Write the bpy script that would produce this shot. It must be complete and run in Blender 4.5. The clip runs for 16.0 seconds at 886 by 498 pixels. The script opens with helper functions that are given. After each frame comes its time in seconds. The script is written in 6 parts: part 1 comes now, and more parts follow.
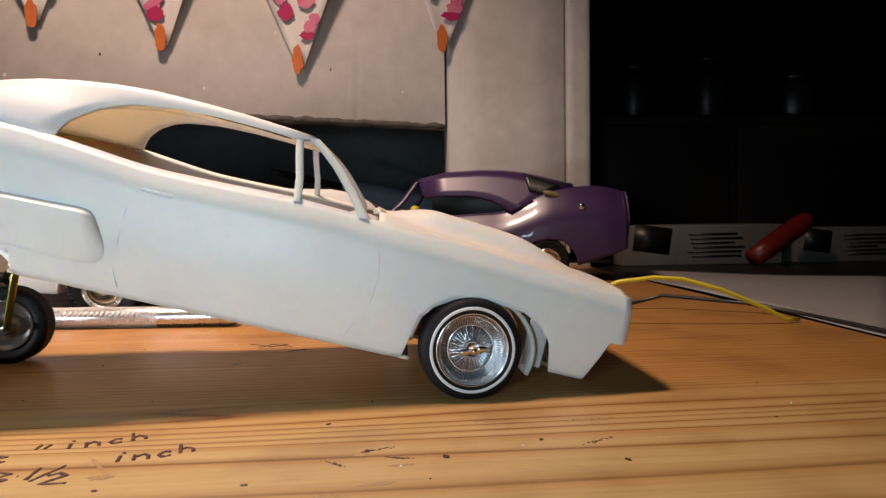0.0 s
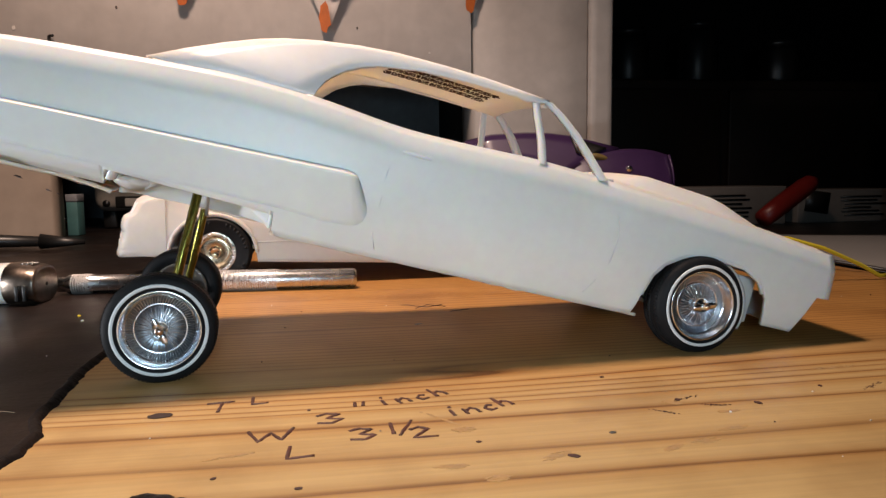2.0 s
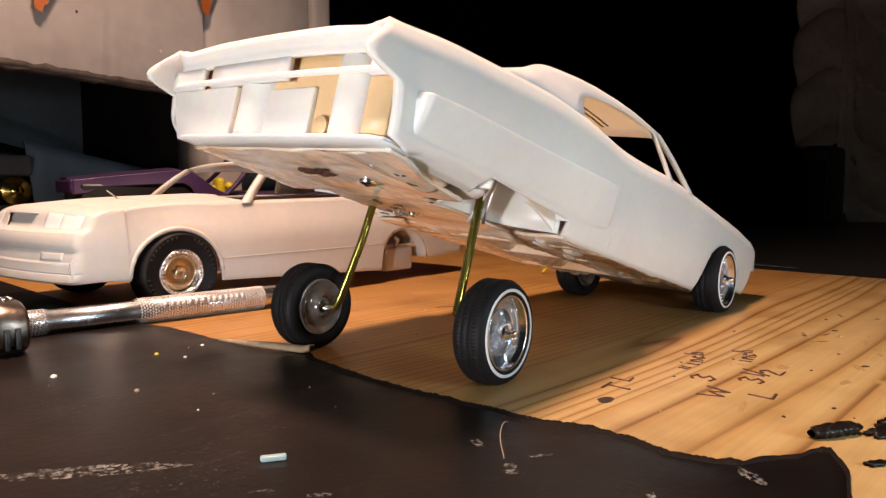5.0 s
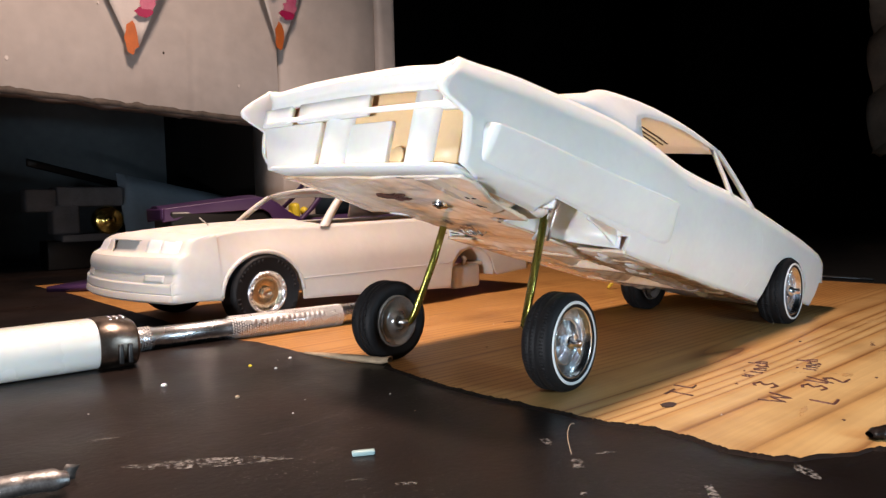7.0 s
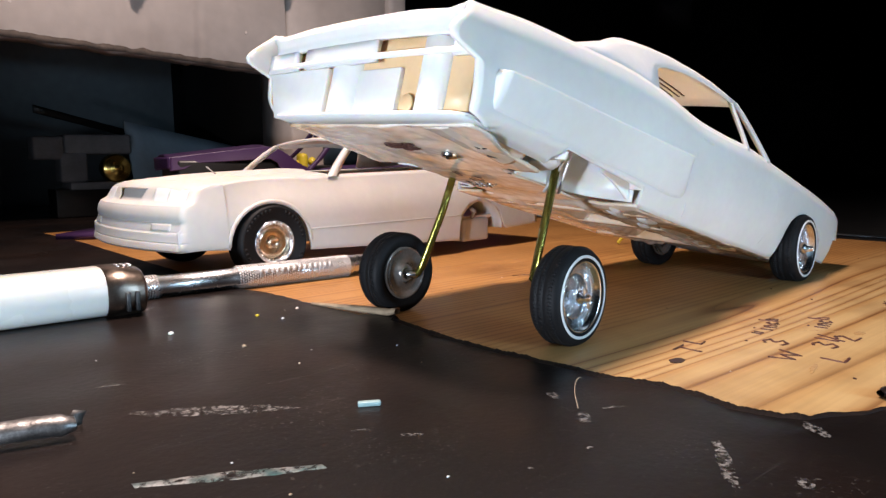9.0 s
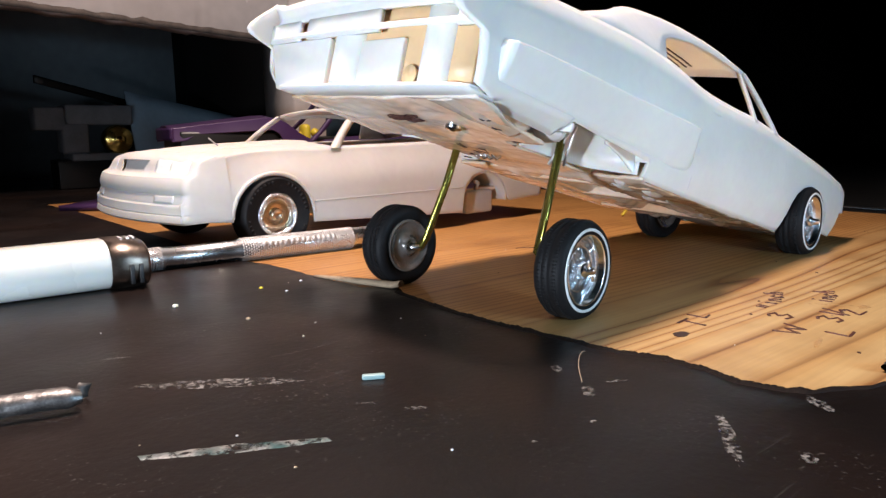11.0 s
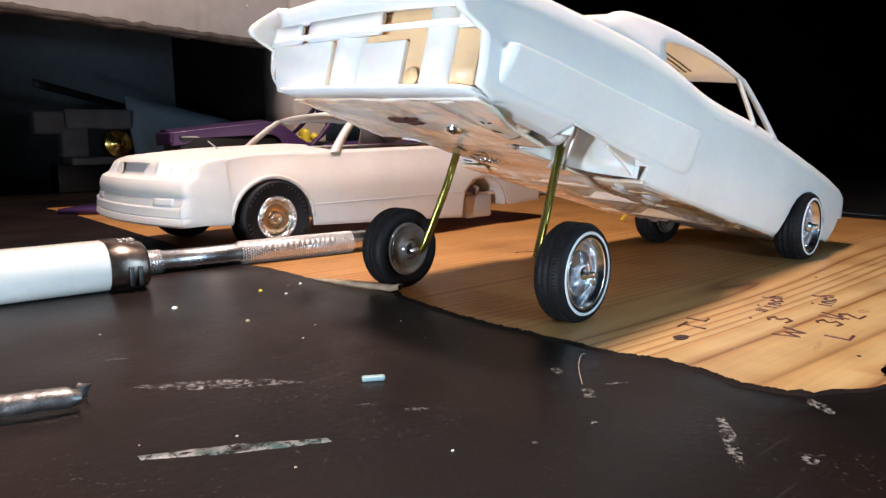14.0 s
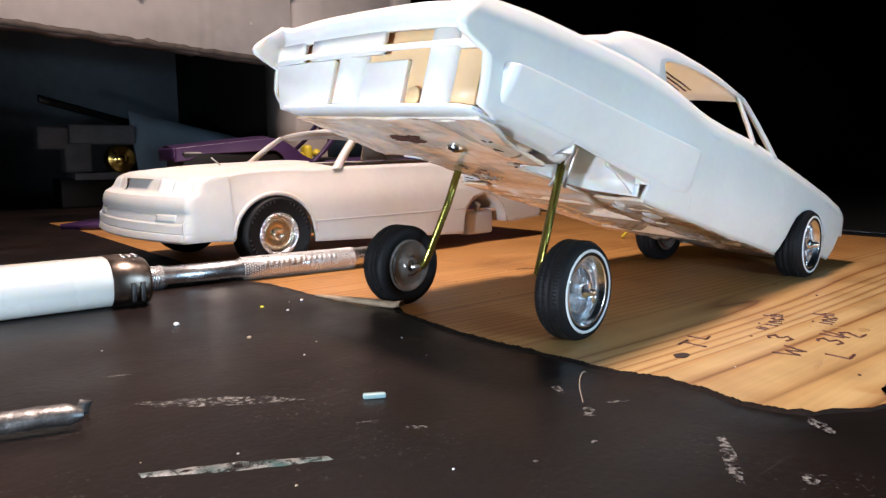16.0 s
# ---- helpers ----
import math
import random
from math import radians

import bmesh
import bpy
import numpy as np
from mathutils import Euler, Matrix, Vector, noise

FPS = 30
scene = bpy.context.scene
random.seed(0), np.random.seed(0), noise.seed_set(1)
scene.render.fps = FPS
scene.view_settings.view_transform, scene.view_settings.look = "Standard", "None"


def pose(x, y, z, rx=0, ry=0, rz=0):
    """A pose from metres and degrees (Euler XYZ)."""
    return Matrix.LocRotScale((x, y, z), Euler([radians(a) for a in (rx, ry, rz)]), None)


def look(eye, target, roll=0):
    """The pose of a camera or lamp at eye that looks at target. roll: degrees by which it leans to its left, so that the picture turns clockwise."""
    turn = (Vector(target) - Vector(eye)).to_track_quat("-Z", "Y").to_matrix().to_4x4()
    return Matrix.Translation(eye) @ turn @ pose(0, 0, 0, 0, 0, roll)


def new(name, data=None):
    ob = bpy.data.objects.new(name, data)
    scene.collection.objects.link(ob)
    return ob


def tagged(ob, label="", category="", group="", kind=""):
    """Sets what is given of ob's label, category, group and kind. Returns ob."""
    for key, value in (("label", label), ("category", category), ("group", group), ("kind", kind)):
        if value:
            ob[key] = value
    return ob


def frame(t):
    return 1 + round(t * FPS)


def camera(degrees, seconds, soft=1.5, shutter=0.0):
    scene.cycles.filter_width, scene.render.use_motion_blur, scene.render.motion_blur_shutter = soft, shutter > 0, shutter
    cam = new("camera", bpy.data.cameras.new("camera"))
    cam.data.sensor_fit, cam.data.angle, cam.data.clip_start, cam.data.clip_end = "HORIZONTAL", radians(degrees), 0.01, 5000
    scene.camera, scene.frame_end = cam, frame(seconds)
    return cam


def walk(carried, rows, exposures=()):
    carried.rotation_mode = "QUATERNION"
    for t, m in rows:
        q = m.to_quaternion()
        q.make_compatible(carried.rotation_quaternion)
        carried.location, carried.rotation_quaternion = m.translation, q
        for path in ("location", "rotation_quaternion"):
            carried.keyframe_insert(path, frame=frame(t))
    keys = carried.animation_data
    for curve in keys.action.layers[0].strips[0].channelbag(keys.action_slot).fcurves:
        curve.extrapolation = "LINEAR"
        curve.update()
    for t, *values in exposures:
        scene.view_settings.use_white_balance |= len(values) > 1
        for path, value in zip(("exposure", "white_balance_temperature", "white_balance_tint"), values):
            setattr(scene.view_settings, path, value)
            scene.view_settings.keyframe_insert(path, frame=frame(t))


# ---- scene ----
cam = camera(64.5, 16.0, soft=1.4)
ROWS = [
    (0, 0.10236, -0.15230, 0.04093, 87.320, 0.796, -4.719),
    (0.5, 0.08383, -0.15426, 0.04153, 83.471, 0.701, -4.102),
    (1, 0.06678, -0.15371, 0.04121, 83.686, 0.482, -4.845),
    (1.5, 0.05327, -0.15391, 0.04148, 84.934, 0.839, -5.965),
    (2, 0.03491, -0.14926, 0.04192, 84.172, 0.721, -9.427),
    (2.5, 0.01546, -0.14330, 0.04217, 83.383, 0.562, -13.313),
    (3, -0.01068, -0.13682, 0.04220, 84.464, 0.227, -17.911),
    (3.5, -0.03853, -0.12789, 0.04160, 85.348, -0.191, -23.793),
    (4, -0.07947, -0.11063, 0.04127, 82.949, -0.008, -31.892),
    (4.5, -0.10994, -0.09693, 0.04190, 85.900, -0.403, -44.402),
    (5, -0.11878, -0.09092, 0.04278, 84.911, -0.083, -46.865),
    (5.2, -0.12093, -0.09179, 0.04153, 84.432, 0.223, -44.360),
    (7.3, -0.12821, -0.09917, 0.04333, 86.776, 0.983, -41.183),
    (7.5, -0.12817, -0.09860, 0.04253, 87.004, 0.238, -41.225),
    (8, -0.12805, -0.09891, 0.04394, 85.940, 0.733, -41.009),
    (8.5, -0.12797, -0.09860, 0.04368, 85.573, 0.744, -41.027),
    (9, -0.12661, -0.09717, 0.04266, 82.752, 0.722, -40.920),
    (9.5, -0.12619, -0.09674, 0.04306, 81.182, 0.786, -40.882),
    (12, -0.12626, -0.09639, 0.04247, 80.405, 0.590, -40.522),
    (12.5, -0.12646, -0.09642, 0.04216, 81.563, 0.435, -40.676),
    (13, -0.12679, -0.09674, 0.04268, 81.234, 0.466, -40.604),
    (13.5, -0.12636, -0.09632, 0.04237, 80.441, 0.469, -40.735),
    (14, -0.12662, -0.09637, 0.04218, 80.919, 0.476, -40.744),
    (14.5, -0.12578, -0.09631, 0.04173, 79.762, 0.319, -40.586),
    (15, -0.12648, -0.09631, 0.04241, 80.523, 0.410, -40.663),
    (15.5, -0.12651, -0.09639, 0.04250, 80.836, 0.449, -40.655),
    (16, -0.12704, -0.09684, 0.04274, 82.168, 0.316, -40.624),
]
EXPOSURES = [(0.0, -0.17, 6600, 28), (1.0, -0.17, 6600, 28), (2.5, -0.32, 6550, 28), (4.0, -0.38, 6900, 32), (5.0, -0.10, 7250, 36), (7.3, 0.03, 6250, 28), (9.0, 0.05, 5850, 26), (16.0, 0.09, 5850, 26)]
walk(cam, [(t, pose(x, y, z, rx, ry, rz)) for t, x, y, z, rx, ry, rz in ROWS], EXPOSURES)

# ---- light: a warm lamp over the bench, two added cool fills, a dim room ----
world = bpy.data.worlds.new("world")
scene.world = world
world.use_nodes = True
world.node_tree.nodes["Background"].inputs[0].default_value = (0.9, 0.75, 0.6, 1)
world.node_tree.nodes["Background"].inputs[1].default_value = 0.002


def lamp(name, eye, target, size, watts, colour, kind="AREA"):
    data = bpy.data.lights.new(name, kind)
    data.energy, data.color = watts, colour
    if kind == "AREA":
        data.shape, data.size = "DISK", size
    else:
        data.shadow_soft_size = size
    ob = new(name, data)
    ob.matrix_world = look(eye, target)
    return ob


bulb = lamp("bench_lamp_bulb", (-0.03, 0.07, 0.47), (-0.10, 0.15, 0.0), 0.075, 2.45, (1.0, 0.80, 0.58))
bulb.data.spread = math.radians(128)
# Added fixed lamp low behind the tail, for the camera's own light.
low_fill = lamp("hand_torch_bulb", (-0.270, -0.025, 0.015), (0.01, 0.03, 0.035), 0.02, 0.33, (0.86, 1.0, 0.96))
low_fill.data.spread = math.radians(120)
# Added fixed lamp standing in for the cool light carried by the camera.
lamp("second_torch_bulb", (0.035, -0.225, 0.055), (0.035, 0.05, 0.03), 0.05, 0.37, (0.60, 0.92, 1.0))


# ---- materials ----
def mat(name, colour, rough=0.5, metal=0.0, vary=0.0, scale=60.0, bump=0.0, bump_scale=400.0, sss=0.0, coat=0.0, two=None, spec=0.5, deep=0.0022, bleed=(1.0, 0.62, 0.30)):
    """A node material: colour with two scales of variation, bump and gloss. two: a second colour for the large stains."""
    m = bpy.data.materials.new(name)
    m.use_nodes = True
    t = m.node_tree
    b = t.nodes["Principled BSDF"]
    b.inputs["Base Color"].default_value = (*colour, 1)
    b.inputs["Roughness"].default_value = rough
    b.inputs["Metallic"].default_value = metal
    b.inputs["Coat Weight"].default_value = coat
    b.inputs["Specular IOR Level"].default_value = spec
    if sss:
        b.inputs["Subsurface Weight"].default_value = sss
        b.inputs["Subsurface Radius"].default_value = bleed
        b.inputs["Subsurface Scale"].default_value = deep
    co = t.nodes.new("ShaderNodeTexCoord")
    if vary:
        big, fine, ramp, mix = (t.nodes.new("ShaderNode" + k) for k in ("TexNoise", "TexNoise", "ValToRGB", "Mix"))
        big.inputs["Scale"].default_value, big.inputs["Detail"].default_value = scale, 5
        fine.inputs["Scale"].default_value, fine.inputs["Detail"].default_value = scale * 9, 3
        t.links.new(co.outputs["Object"], big.inputs["Vector"])
        t.links.new(co.outputs["Object"], fine.inputs["Vector"])
        dark = two or tuple(c * (1 - vary) for c in colour)
        ramp.color_ramp.elements[0].position, ramp.color_ramp.elements[1].position = 0.35, 0.65
        ramp.color_ramp.elements[0].color, ramp.color_ramp.elements[1].color = (*dark, 1), (*colour, 1)
        t.links.new(big.outputs["Fac"], ramp.inputs["Fac"])
        mix.data_type, mix.blend_type = "RGBA", "MULTIPLY"
        mix.inputs[0].default_value = min(1.0, vary * 1.2)
        t.links.new(ramp.outputs["Color"], mix.inputs[6])
        t.links.new(fine.outputs["Fac"], mix.inputs[7])
        t.links.new(mix.outputs[2], b.inputs["Base Color"])
        rr = t.nodes.new("ShaderNodeMapRange")
        rr.inputs["To Min"].default_value, rr.inputs["To Max"].default_value = rough * 0.8, min(1, rough * 1.2)
        t.links.new(big.outputs["Fac"], rr.inputs["Value"])
        t.links.new(rr.outputs[0], b.inputs["Roughness"])
    if bump:
        n, bp = t.nodes.new("ShaderNodeTexNoise"), t.nodes.new("ShaderNodeBump")
        n.inputs["Scale"].default_value, n.inputs["Detail"].default_value = bump_scale, 4
        t.links.new(co.outputs["Object"], n.inputs["Vector"])
        t.links.new(n.outputs["Fac"], bp.inputs["Height"])
        bp.inputs["Strength"].default_value, bp.inputs["Distance"].default_value = bump, 0.0004
        t.links.new(bp.outputs["Normal"], b.inputs["Normal"])
    return m


def speckle(m, fine, f0, f1, broad, b0, b1):
    """Breaks a thin film up into specks with gaps between."""
    t = m.node_tree
    b = t.nodes["Principled BSDF"]
    co, mul = t.nodes.new("ShaderNodeTexCoord"), t.nodes.new("ShaderNodeMath")
    mul.operation = "MULTIPLY"
    for i, (scale, low, high) in enumerate(((fine, f0, f1), (broad, b0, b1))):
        n, r = t.nodes.new("ShaderNodeTexNoise"), t.nodes.new("ShaderNodeMapRange")
        n.inputs["Scale"].default_value, n.inputs["Detail"].default_value = scale, 4
        r.inputs["From Min"].default_value, r.inputs["From Max"].default_value = low, high
        t.links.new(co.outputs["Object"], n.inputs["Vector"])
        t.links.new(n.outputs["Fac"], r.inputs["Value"])
        t.links.new(r.outputs[0], mul.inputs[i])
    t.links.new(mul.outputs[0], b.inputs["Alpha"])


def wood_material():
    """Varnished pine: long growth rings along x, pores, a knot, stains."""
    m = bpy.data.materials.new("pine_board")
    m.use_nodes = True
    t = m.node_tree
    b = t.nodes["Principled BSDF"]
    N = lambda k: t.nodes.new("ShaderNode" + k)
    L = t.links.new
    co, mp = N("TexCoord"), N("Mapping")
    L(co.outputs["Object"], mp.inputs["Vector"])
    mp.inputs["Scale"].default_value = (0.07, 1.0, 1.0)
    warp = N("TexNoise")
    warp.inputs["Scale"].default_value, warp.inputs["Detail"].default_value = 22, 2
    L(mp.outputs["Vector"], warp.inputs["Vector"])
    # a knot bends the rings round it
    knot_v = N("VectorMath")
    knot_v.operation = "SUBTRACT"
    knot_v.inputs[1].default_value = (0.066, 0.101, 0)
    L(co.outputs["Object"], knot_v.inputs[0])
    knot_s = N("VectorMath")
    knot_s.operation = "MULTIPLY"
    knot_s.inputs[1].default_value = (0.33, 1.0, 0)
    L(knot_v.outputs[0], knot_s.inputs[0])
    knot_l = N("VectorMath")
    knot_l.operation = "LENGTH"
    L(knot_s.outputs[0], knot_l.inputs[0])
    sep = N("SeparateXYZ")
    L(co.outputs["Object"], sep.inputs[0])
    wob = N("Math")
    wob.operation = "MULTIPLY_ADD"
    wob.inputs[1].default_value = 0.05
    L(warp.outputs["Fac"], wob.inputs[0])
    L(sep.outputs["Y"], wob.inputs[2])
    near = N("MapRange")
    near.inputs["From Min"].default_value, near.inputs["From Max"].default_value = 0.004, 0.011
    L(knot_l.outputs["Value"], near.inputs["Value"])
    pick = N("Mix")
    L(near.outputs[0], pick.inputs[0])
    knot_r = N("Math")
    knot_r.operation = "MULTIPLY"
    knot_r.inputs[1].default_value = 4.0
    L(knot_l.outputs["Value"], knot_r.inputs[0])
    L(knot_r.outputs[0], pick.inputs[2])
    L(wob.outputs[0], pick.inputs[3])
    # wide rings near the front edge, tight ones behind
    over = N("Math")
    over.operation = "SUBTRACT"
    over.inputs[1].default_value = 0.008
    L(pick.outputs[0], over.inputs[0])
    pos = N("Math")
    pos.operation = "MAXIMUM"
    pos.inputs[1].default_value = 0.0
    L(over.outputs[0], pos.inputs[0])
    dens = N("Math")
    dens.operation = "MULTIPLY_ADD"
    dens.inputs[1].default_value = 4.2
    L(pos.outputs[0], dens.inputs[0])
    L(pick.outputs[0], dens.inputs[2])
    jit = N("TexNoise")
    jit.noise_dimensions = "1D"
    jit.inputs["Scale"].default_value, jit.inputs["Detail"].default_value = 30, 1
    L(dens.outputs[0], jit.inputs["W"])
    phase = N("Math")
    phase.operation = "MULTIPLY_ADD"
    phase.inputs[1].default_value = 62.0
    L(dens.outputs[0], phase.inputs[0])
    js = N("Math")
    js.operation = "MULTIPLY"
    js.inputs[1].default_value = 0.7
    L(jit.outputs["Fac"], js.inputs[0])
    L(js.outputs[0], phase.inputs[2])
    rings = N("Math")
    rings.operation = "FRACT"
    L(phase.outputs[0], rings.inputs[0])
    ramp = N("ValToRGB")
    e = ramp.color_ramp.elements
    e[0].position, e[0].color = 0.0, (0.190, 0.082, 0.024, 1)
    e[1].position, e[1].color = 1.0, (0.330, 0.160, 0.052, 1)
    for at, colour in ((0.05, (0.290, 0.135, 0.042, 1)), (0.12, (0.455, 0.270, 0.104, 1)), (0.34, (0.590, 0.395, 0.170, 1)), (0.70, (0.560, 0.366, 0.150, 1)), (0.94, (0.500, 0.280, 0.095, 1))):
        e.new(at).color = colour
    L(rings.outputs[0], ramp.inputs["Fac"])
    fade = N("TexNoise")
    fade.inputs["Scale"].default_value, fade.inputs["Detail"].default_value = 30, 2
    L(mp.outputs["Vector"], fade.inputs["Vector"])
    fr_ = N("MapRange")
    fr_.inputs["From Min"].default_value, fr_.inputs["From Max"].default_value = 0.38, 0.58
    fr_.inputs["To Min"].default_value = 0.62
    L(fade.outputs["Fac"], fr_.inputs["Value"])
    plain = N("Mix")
    plain.data_type = "RGBA"
    plain.inputs[6].default_value = (0.56, 0.362, 0.145, 1)
    L(fr_.outputs[0], plain.inputs[0])
    L(ramp.outputs["Color"], plain.inputs[7])
    fibre, fm = N("TexNoise"), N("Mapping")
    fm.inputs["Scale"].default_value = (25, 900, 1)
    L(co.outputs["Object"], fm.inputs["Vector"])
    L(fm.outputs["Vector"], fibre.inputs["Vector"])
    fibre.inputs["Scale"].default_value, fibre.inputs["Detail"].default_value = 1.0, 4
    stain = N("TexNoise")
    stain.inputs["Scale"].default_value, stain.inputs["Detail"].default_value = 38, 6
    L(co.outputs["Object"], stain.inputs["Vector"])
    sr = N("ValToRGB")
    sr.color_ramp.elements[0].position, sr.color_ramp.elements[0].color = 0.30, (0.62, 0.55, 0.5, 1)
    sr.color_ramp.elements[1].position, sr.color_ramp.elements[1].color = 0.52, (1, 1, 1, 1)
    L(stain.outputs["Fac"], sr.inputs["Fac"])
    m1, m2 = N("Mix"), N("Mix")
    for q in (m1, m2):
        q.data_type, q.blend_type = "RGBA", "MULTIPLY"
    m1.inputs[0].default_value, m2.inputs[0].default_value = 0.34, 0.6
    L(plain.outputs[2], m1.inputs[6])
    L(fibre.outputs["Fac"], m1.inputs[7])
    L(m1.outputs[2], m2.inputs[6])
    L(sr.outputs["Color"], m2.inputs[7])
    # Redder wood towards the back, also giving the car's shadow its warm tone.
    back_tone, zone = N("Mix"), N("MapRange")
    back_tone.data_type, back_tone.blend_type = "RGBA", "MULTIPLY"
    zone.interpolation_type = "SMOOTHSTEP"
    zone.inputs["From Min"].default_value, zone.inputs["From Max"].default_value = 0.004, 0.040
    L(wob.outputs[0], zone.inputs["Value"])
    L(zone.outputs[0], back_tone.inputs[0])
    L(m2.outputs[2], back_tone.inputs[6])
    back_tone.inputs[7].default_value = (0.90, 0.70, 0.50, 1)
    L(back_tone.outputs[2], b.inputs["Base Color"])
    bp = N("Bump")
    bp.inputs["Strength"].default_value, bp.inputs["Distance"].default_value = 0.25, 0.0003
    L(rings.outputs[0], bp.inputs["Height"])
    b2 = N("Bump")
    b2.inputs["Strength"].default_value, b2.inputs["Distance"].default_value = 0.25, 0.0003
    L(fibre.outputs["Fac"], b2.inputs["Height"])
    L(bp.outputs["Normal"], b2.inputs["Normal"])
    L(b2.outputs["Normal"], b.inputs["Normal"])
    b.inputs["Roughness"].default_value = 0.42
    b.inputs["Specular IOR Level"].default_value = 0.28
    b.inputs["Coat Weight"].default_value = 0.06
    b.inputs["Coat Roughness"].default_value = 0.22
    return m


def vinyl_material():
    """Worn black vinyl: brownish smudges, dust specks and fine scratches, uneven gloss."""
    m = bpy.data.materials.new("black_vinyl_sheet")
    m.use_nodes = True
    t = m.node_tree
    b = t.nodes["Principled BSDF"]
    N = lambda k: t.nodes.new("ShaderNode" + k)
    L = t.links.new
    co = N("TexCoord")

    def field(scale, detail, low, high, stretch=None, turn=0.0):
        n, r = N("TexNoise"), N("MapRange")
        n.inputs["Scale"].default_value, n.inputs["Detail"].default_value = scale, detail
        if stretch:
            p = N("Mapping")
            p.inputs["Scale"].default_value, p.inputs["Rotation"].default_value = stretch, (0, 0, turn)
            L(co.outputs["Object"], p.inputs["Vector"])
            L(p.outputs["Vector"], n.inputs["Vector"])
        else:
            L(co.outputs["Object"], n.inputs["Vector"])
        r.inputs["From Min"].default_value, r.inputs["From Max"].default_value = low, high
        L(n.outputs["Fac"], r.inputs["Value"])
        return r.outputs[0]

    def over(base, tint, amount):
        x = N("Mix")
        x.data_type = "RGBA"
        if isinstance(base, tuple):
            x.inputs[6].default_value = base
        else:
            L(base, x.inputs[6])
        x.inputs[7].default_value = tint
        L(amount, x.inputs[0])
        return x.outputs[2]

    def both(a, c):
        x = N("Math")
        x.operation = "MULTIPLY"
        L(a, x.inputs[0])
        L(c, x.inputs[1])
        return x.outputs[0]

    worn = field(34, 5, 0.46, 0.72)
    colour = over((0.0062, 0.0046, 0.0042, 1), (0.013, 0.0078, 0.0060, 1), field(20, 5, 0.38, 0.66))
    colour = over(colour, (0.120, 0.112, 0.104, 1), both(worn, field(1500, 2, 0.64, 0.73)))
    colour = over(colour, (0.100, 0.092, 0.084, 1), both(field(60, 4, 0.52, 0.70), field(460, 3, 0.70, 0.76)))
    colour = over(colour, (0.050, 0.047, 0.044, 1), both(worn, field(1, 3, 0.665, 0.70, (40, 1500, 1), 0.7)))
    colour = over(colour, (0.045, 0.042, 0.040, 1), both(field(27, 4, 0.5, 0.7), field(1, 3, 0.675, 0.70, (50, 1900, 1), -0.5)))
    L(colour, b.inputs["Base Color"])
    g = N("MapRange")
    g.inputs["To Min"].default_value, g.inputs["To Max"].default_value = 0.27, 0.50
    L(field(26, 6, 0.3, 0.7), g.inputs["Value"])
    L(g.outputs[0], b.inputs["Roughness"])
    b.inputs["Specular IOR Level"].default_value = 0.15
    n, bp = N("TexNoise"), N("Bump")
    n.inputs["Scale"].default_value, n.inputs["Detail"].default_value = 700, 5
    L(co.outputs["Object"], n.inputs["Vector"])
    L(n.outputs["Fac"], bp.inputs["Height"])
    bp.inputs["Strength"].default_value, bp.inputs["Distance"].default_value = 0.16, 0.0004
    L(bp.outputs["Normal"], b.inputs["Normal"])
    return m


WHITE = mat("white_styrene", (0.80, 0.785, 0.75), 0.42, vary=0.06, scale=45, sss=0.45, bump=0.04, bump_scale=900)
THIN = mat("thin_white_styrene", (0.82, 0.79, 0.74), 0.42, vary=0.06, scale=45, sss=0.85, deep=0.0055, bleed=(1.0, 0.82, 0.55), bump=0.04, bump_scale=900)
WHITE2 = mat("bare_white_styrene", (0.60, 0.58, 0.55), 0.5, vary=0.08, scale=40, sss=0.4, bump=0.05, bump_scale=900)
# Amber puts the warm light inside the white plastic shell into the colour.
AMBER = mat("amber_lit_styrene", (0.82, 0.56, 0.31), 0.45, vary=0.08, scale=70, sss=0.3)
# Glue stains, plus light bounced off the pine put into the brown tone.
PAN = mat("stained_bounce_lit_plastic", (0.86, 0.77, 0.68), 0.20, vary=0.18, scale=48, two=(0.70, 0.46, 0.28), bump=0.30, bump_scale=120, sss=0.35, coat=0.5)
MILK = mat("milky_clear_plastic", (0.78, 0.74, 0.71), 0.35, vary=0.12, scale=90, two=(0.64, 0.58, 0.54), sss=0.4, bump=0.2, bump_scale=200)
PEN = mat("faded_brown_pen", (0.10, 0.030, 0.020), 0.6, vary=0.45, scale=260)
INK = mat("dark_brown_ink", (0.045, 0.018, 0.012), 0.6, vary=0.3, scale=300)
RUBBER = mat("black_rubber", (0.008, 0.008, 0.009), 0.62, vary=0.25, scale=200, bump=0.2, bump_scale=1200, spec=0.22)
BAND = mat("white_rubber_band", (0.74, 0.75, 0.74), 0.55, vary=0.05, scale=200)
CHROME = mat("chrome", (0.88, 0.90, 0.92), 0.20, 1.0, vary=0.06, scale=300)
# Silver hub metal with a copper reflection mixed into its colour.
HUB_TINT = mat("copper_reflecting_silver_hub", (0.80, 0.56, 0.42), 0.25, 1.0, vary=0.1, scale=300)
CLEAR = mat("smoky_inner_disc", (0.34, 0.32, 0.30), 0.16, 0.6, vary=0.35, scale=160, coat=0.8, bump=0.15, bump_scale=250)
DISH = mat("blue_grey_wheel_dish", (0.30, 0.34, 0.38), 0.34, 1.0, vary=0.2, scale=260)
# Printed card darkened in its colour for the lamp's fall-off.
CARD = mat("shade_darkened_card", (0.17, 0.155, 0.14), 0.7, vary=0.15, scale=30)
BRASS = mat("olive_anodised_rod", (0.30, 0.27, 0.055), 0.26, 0.9, vary=0.2, scale=250)
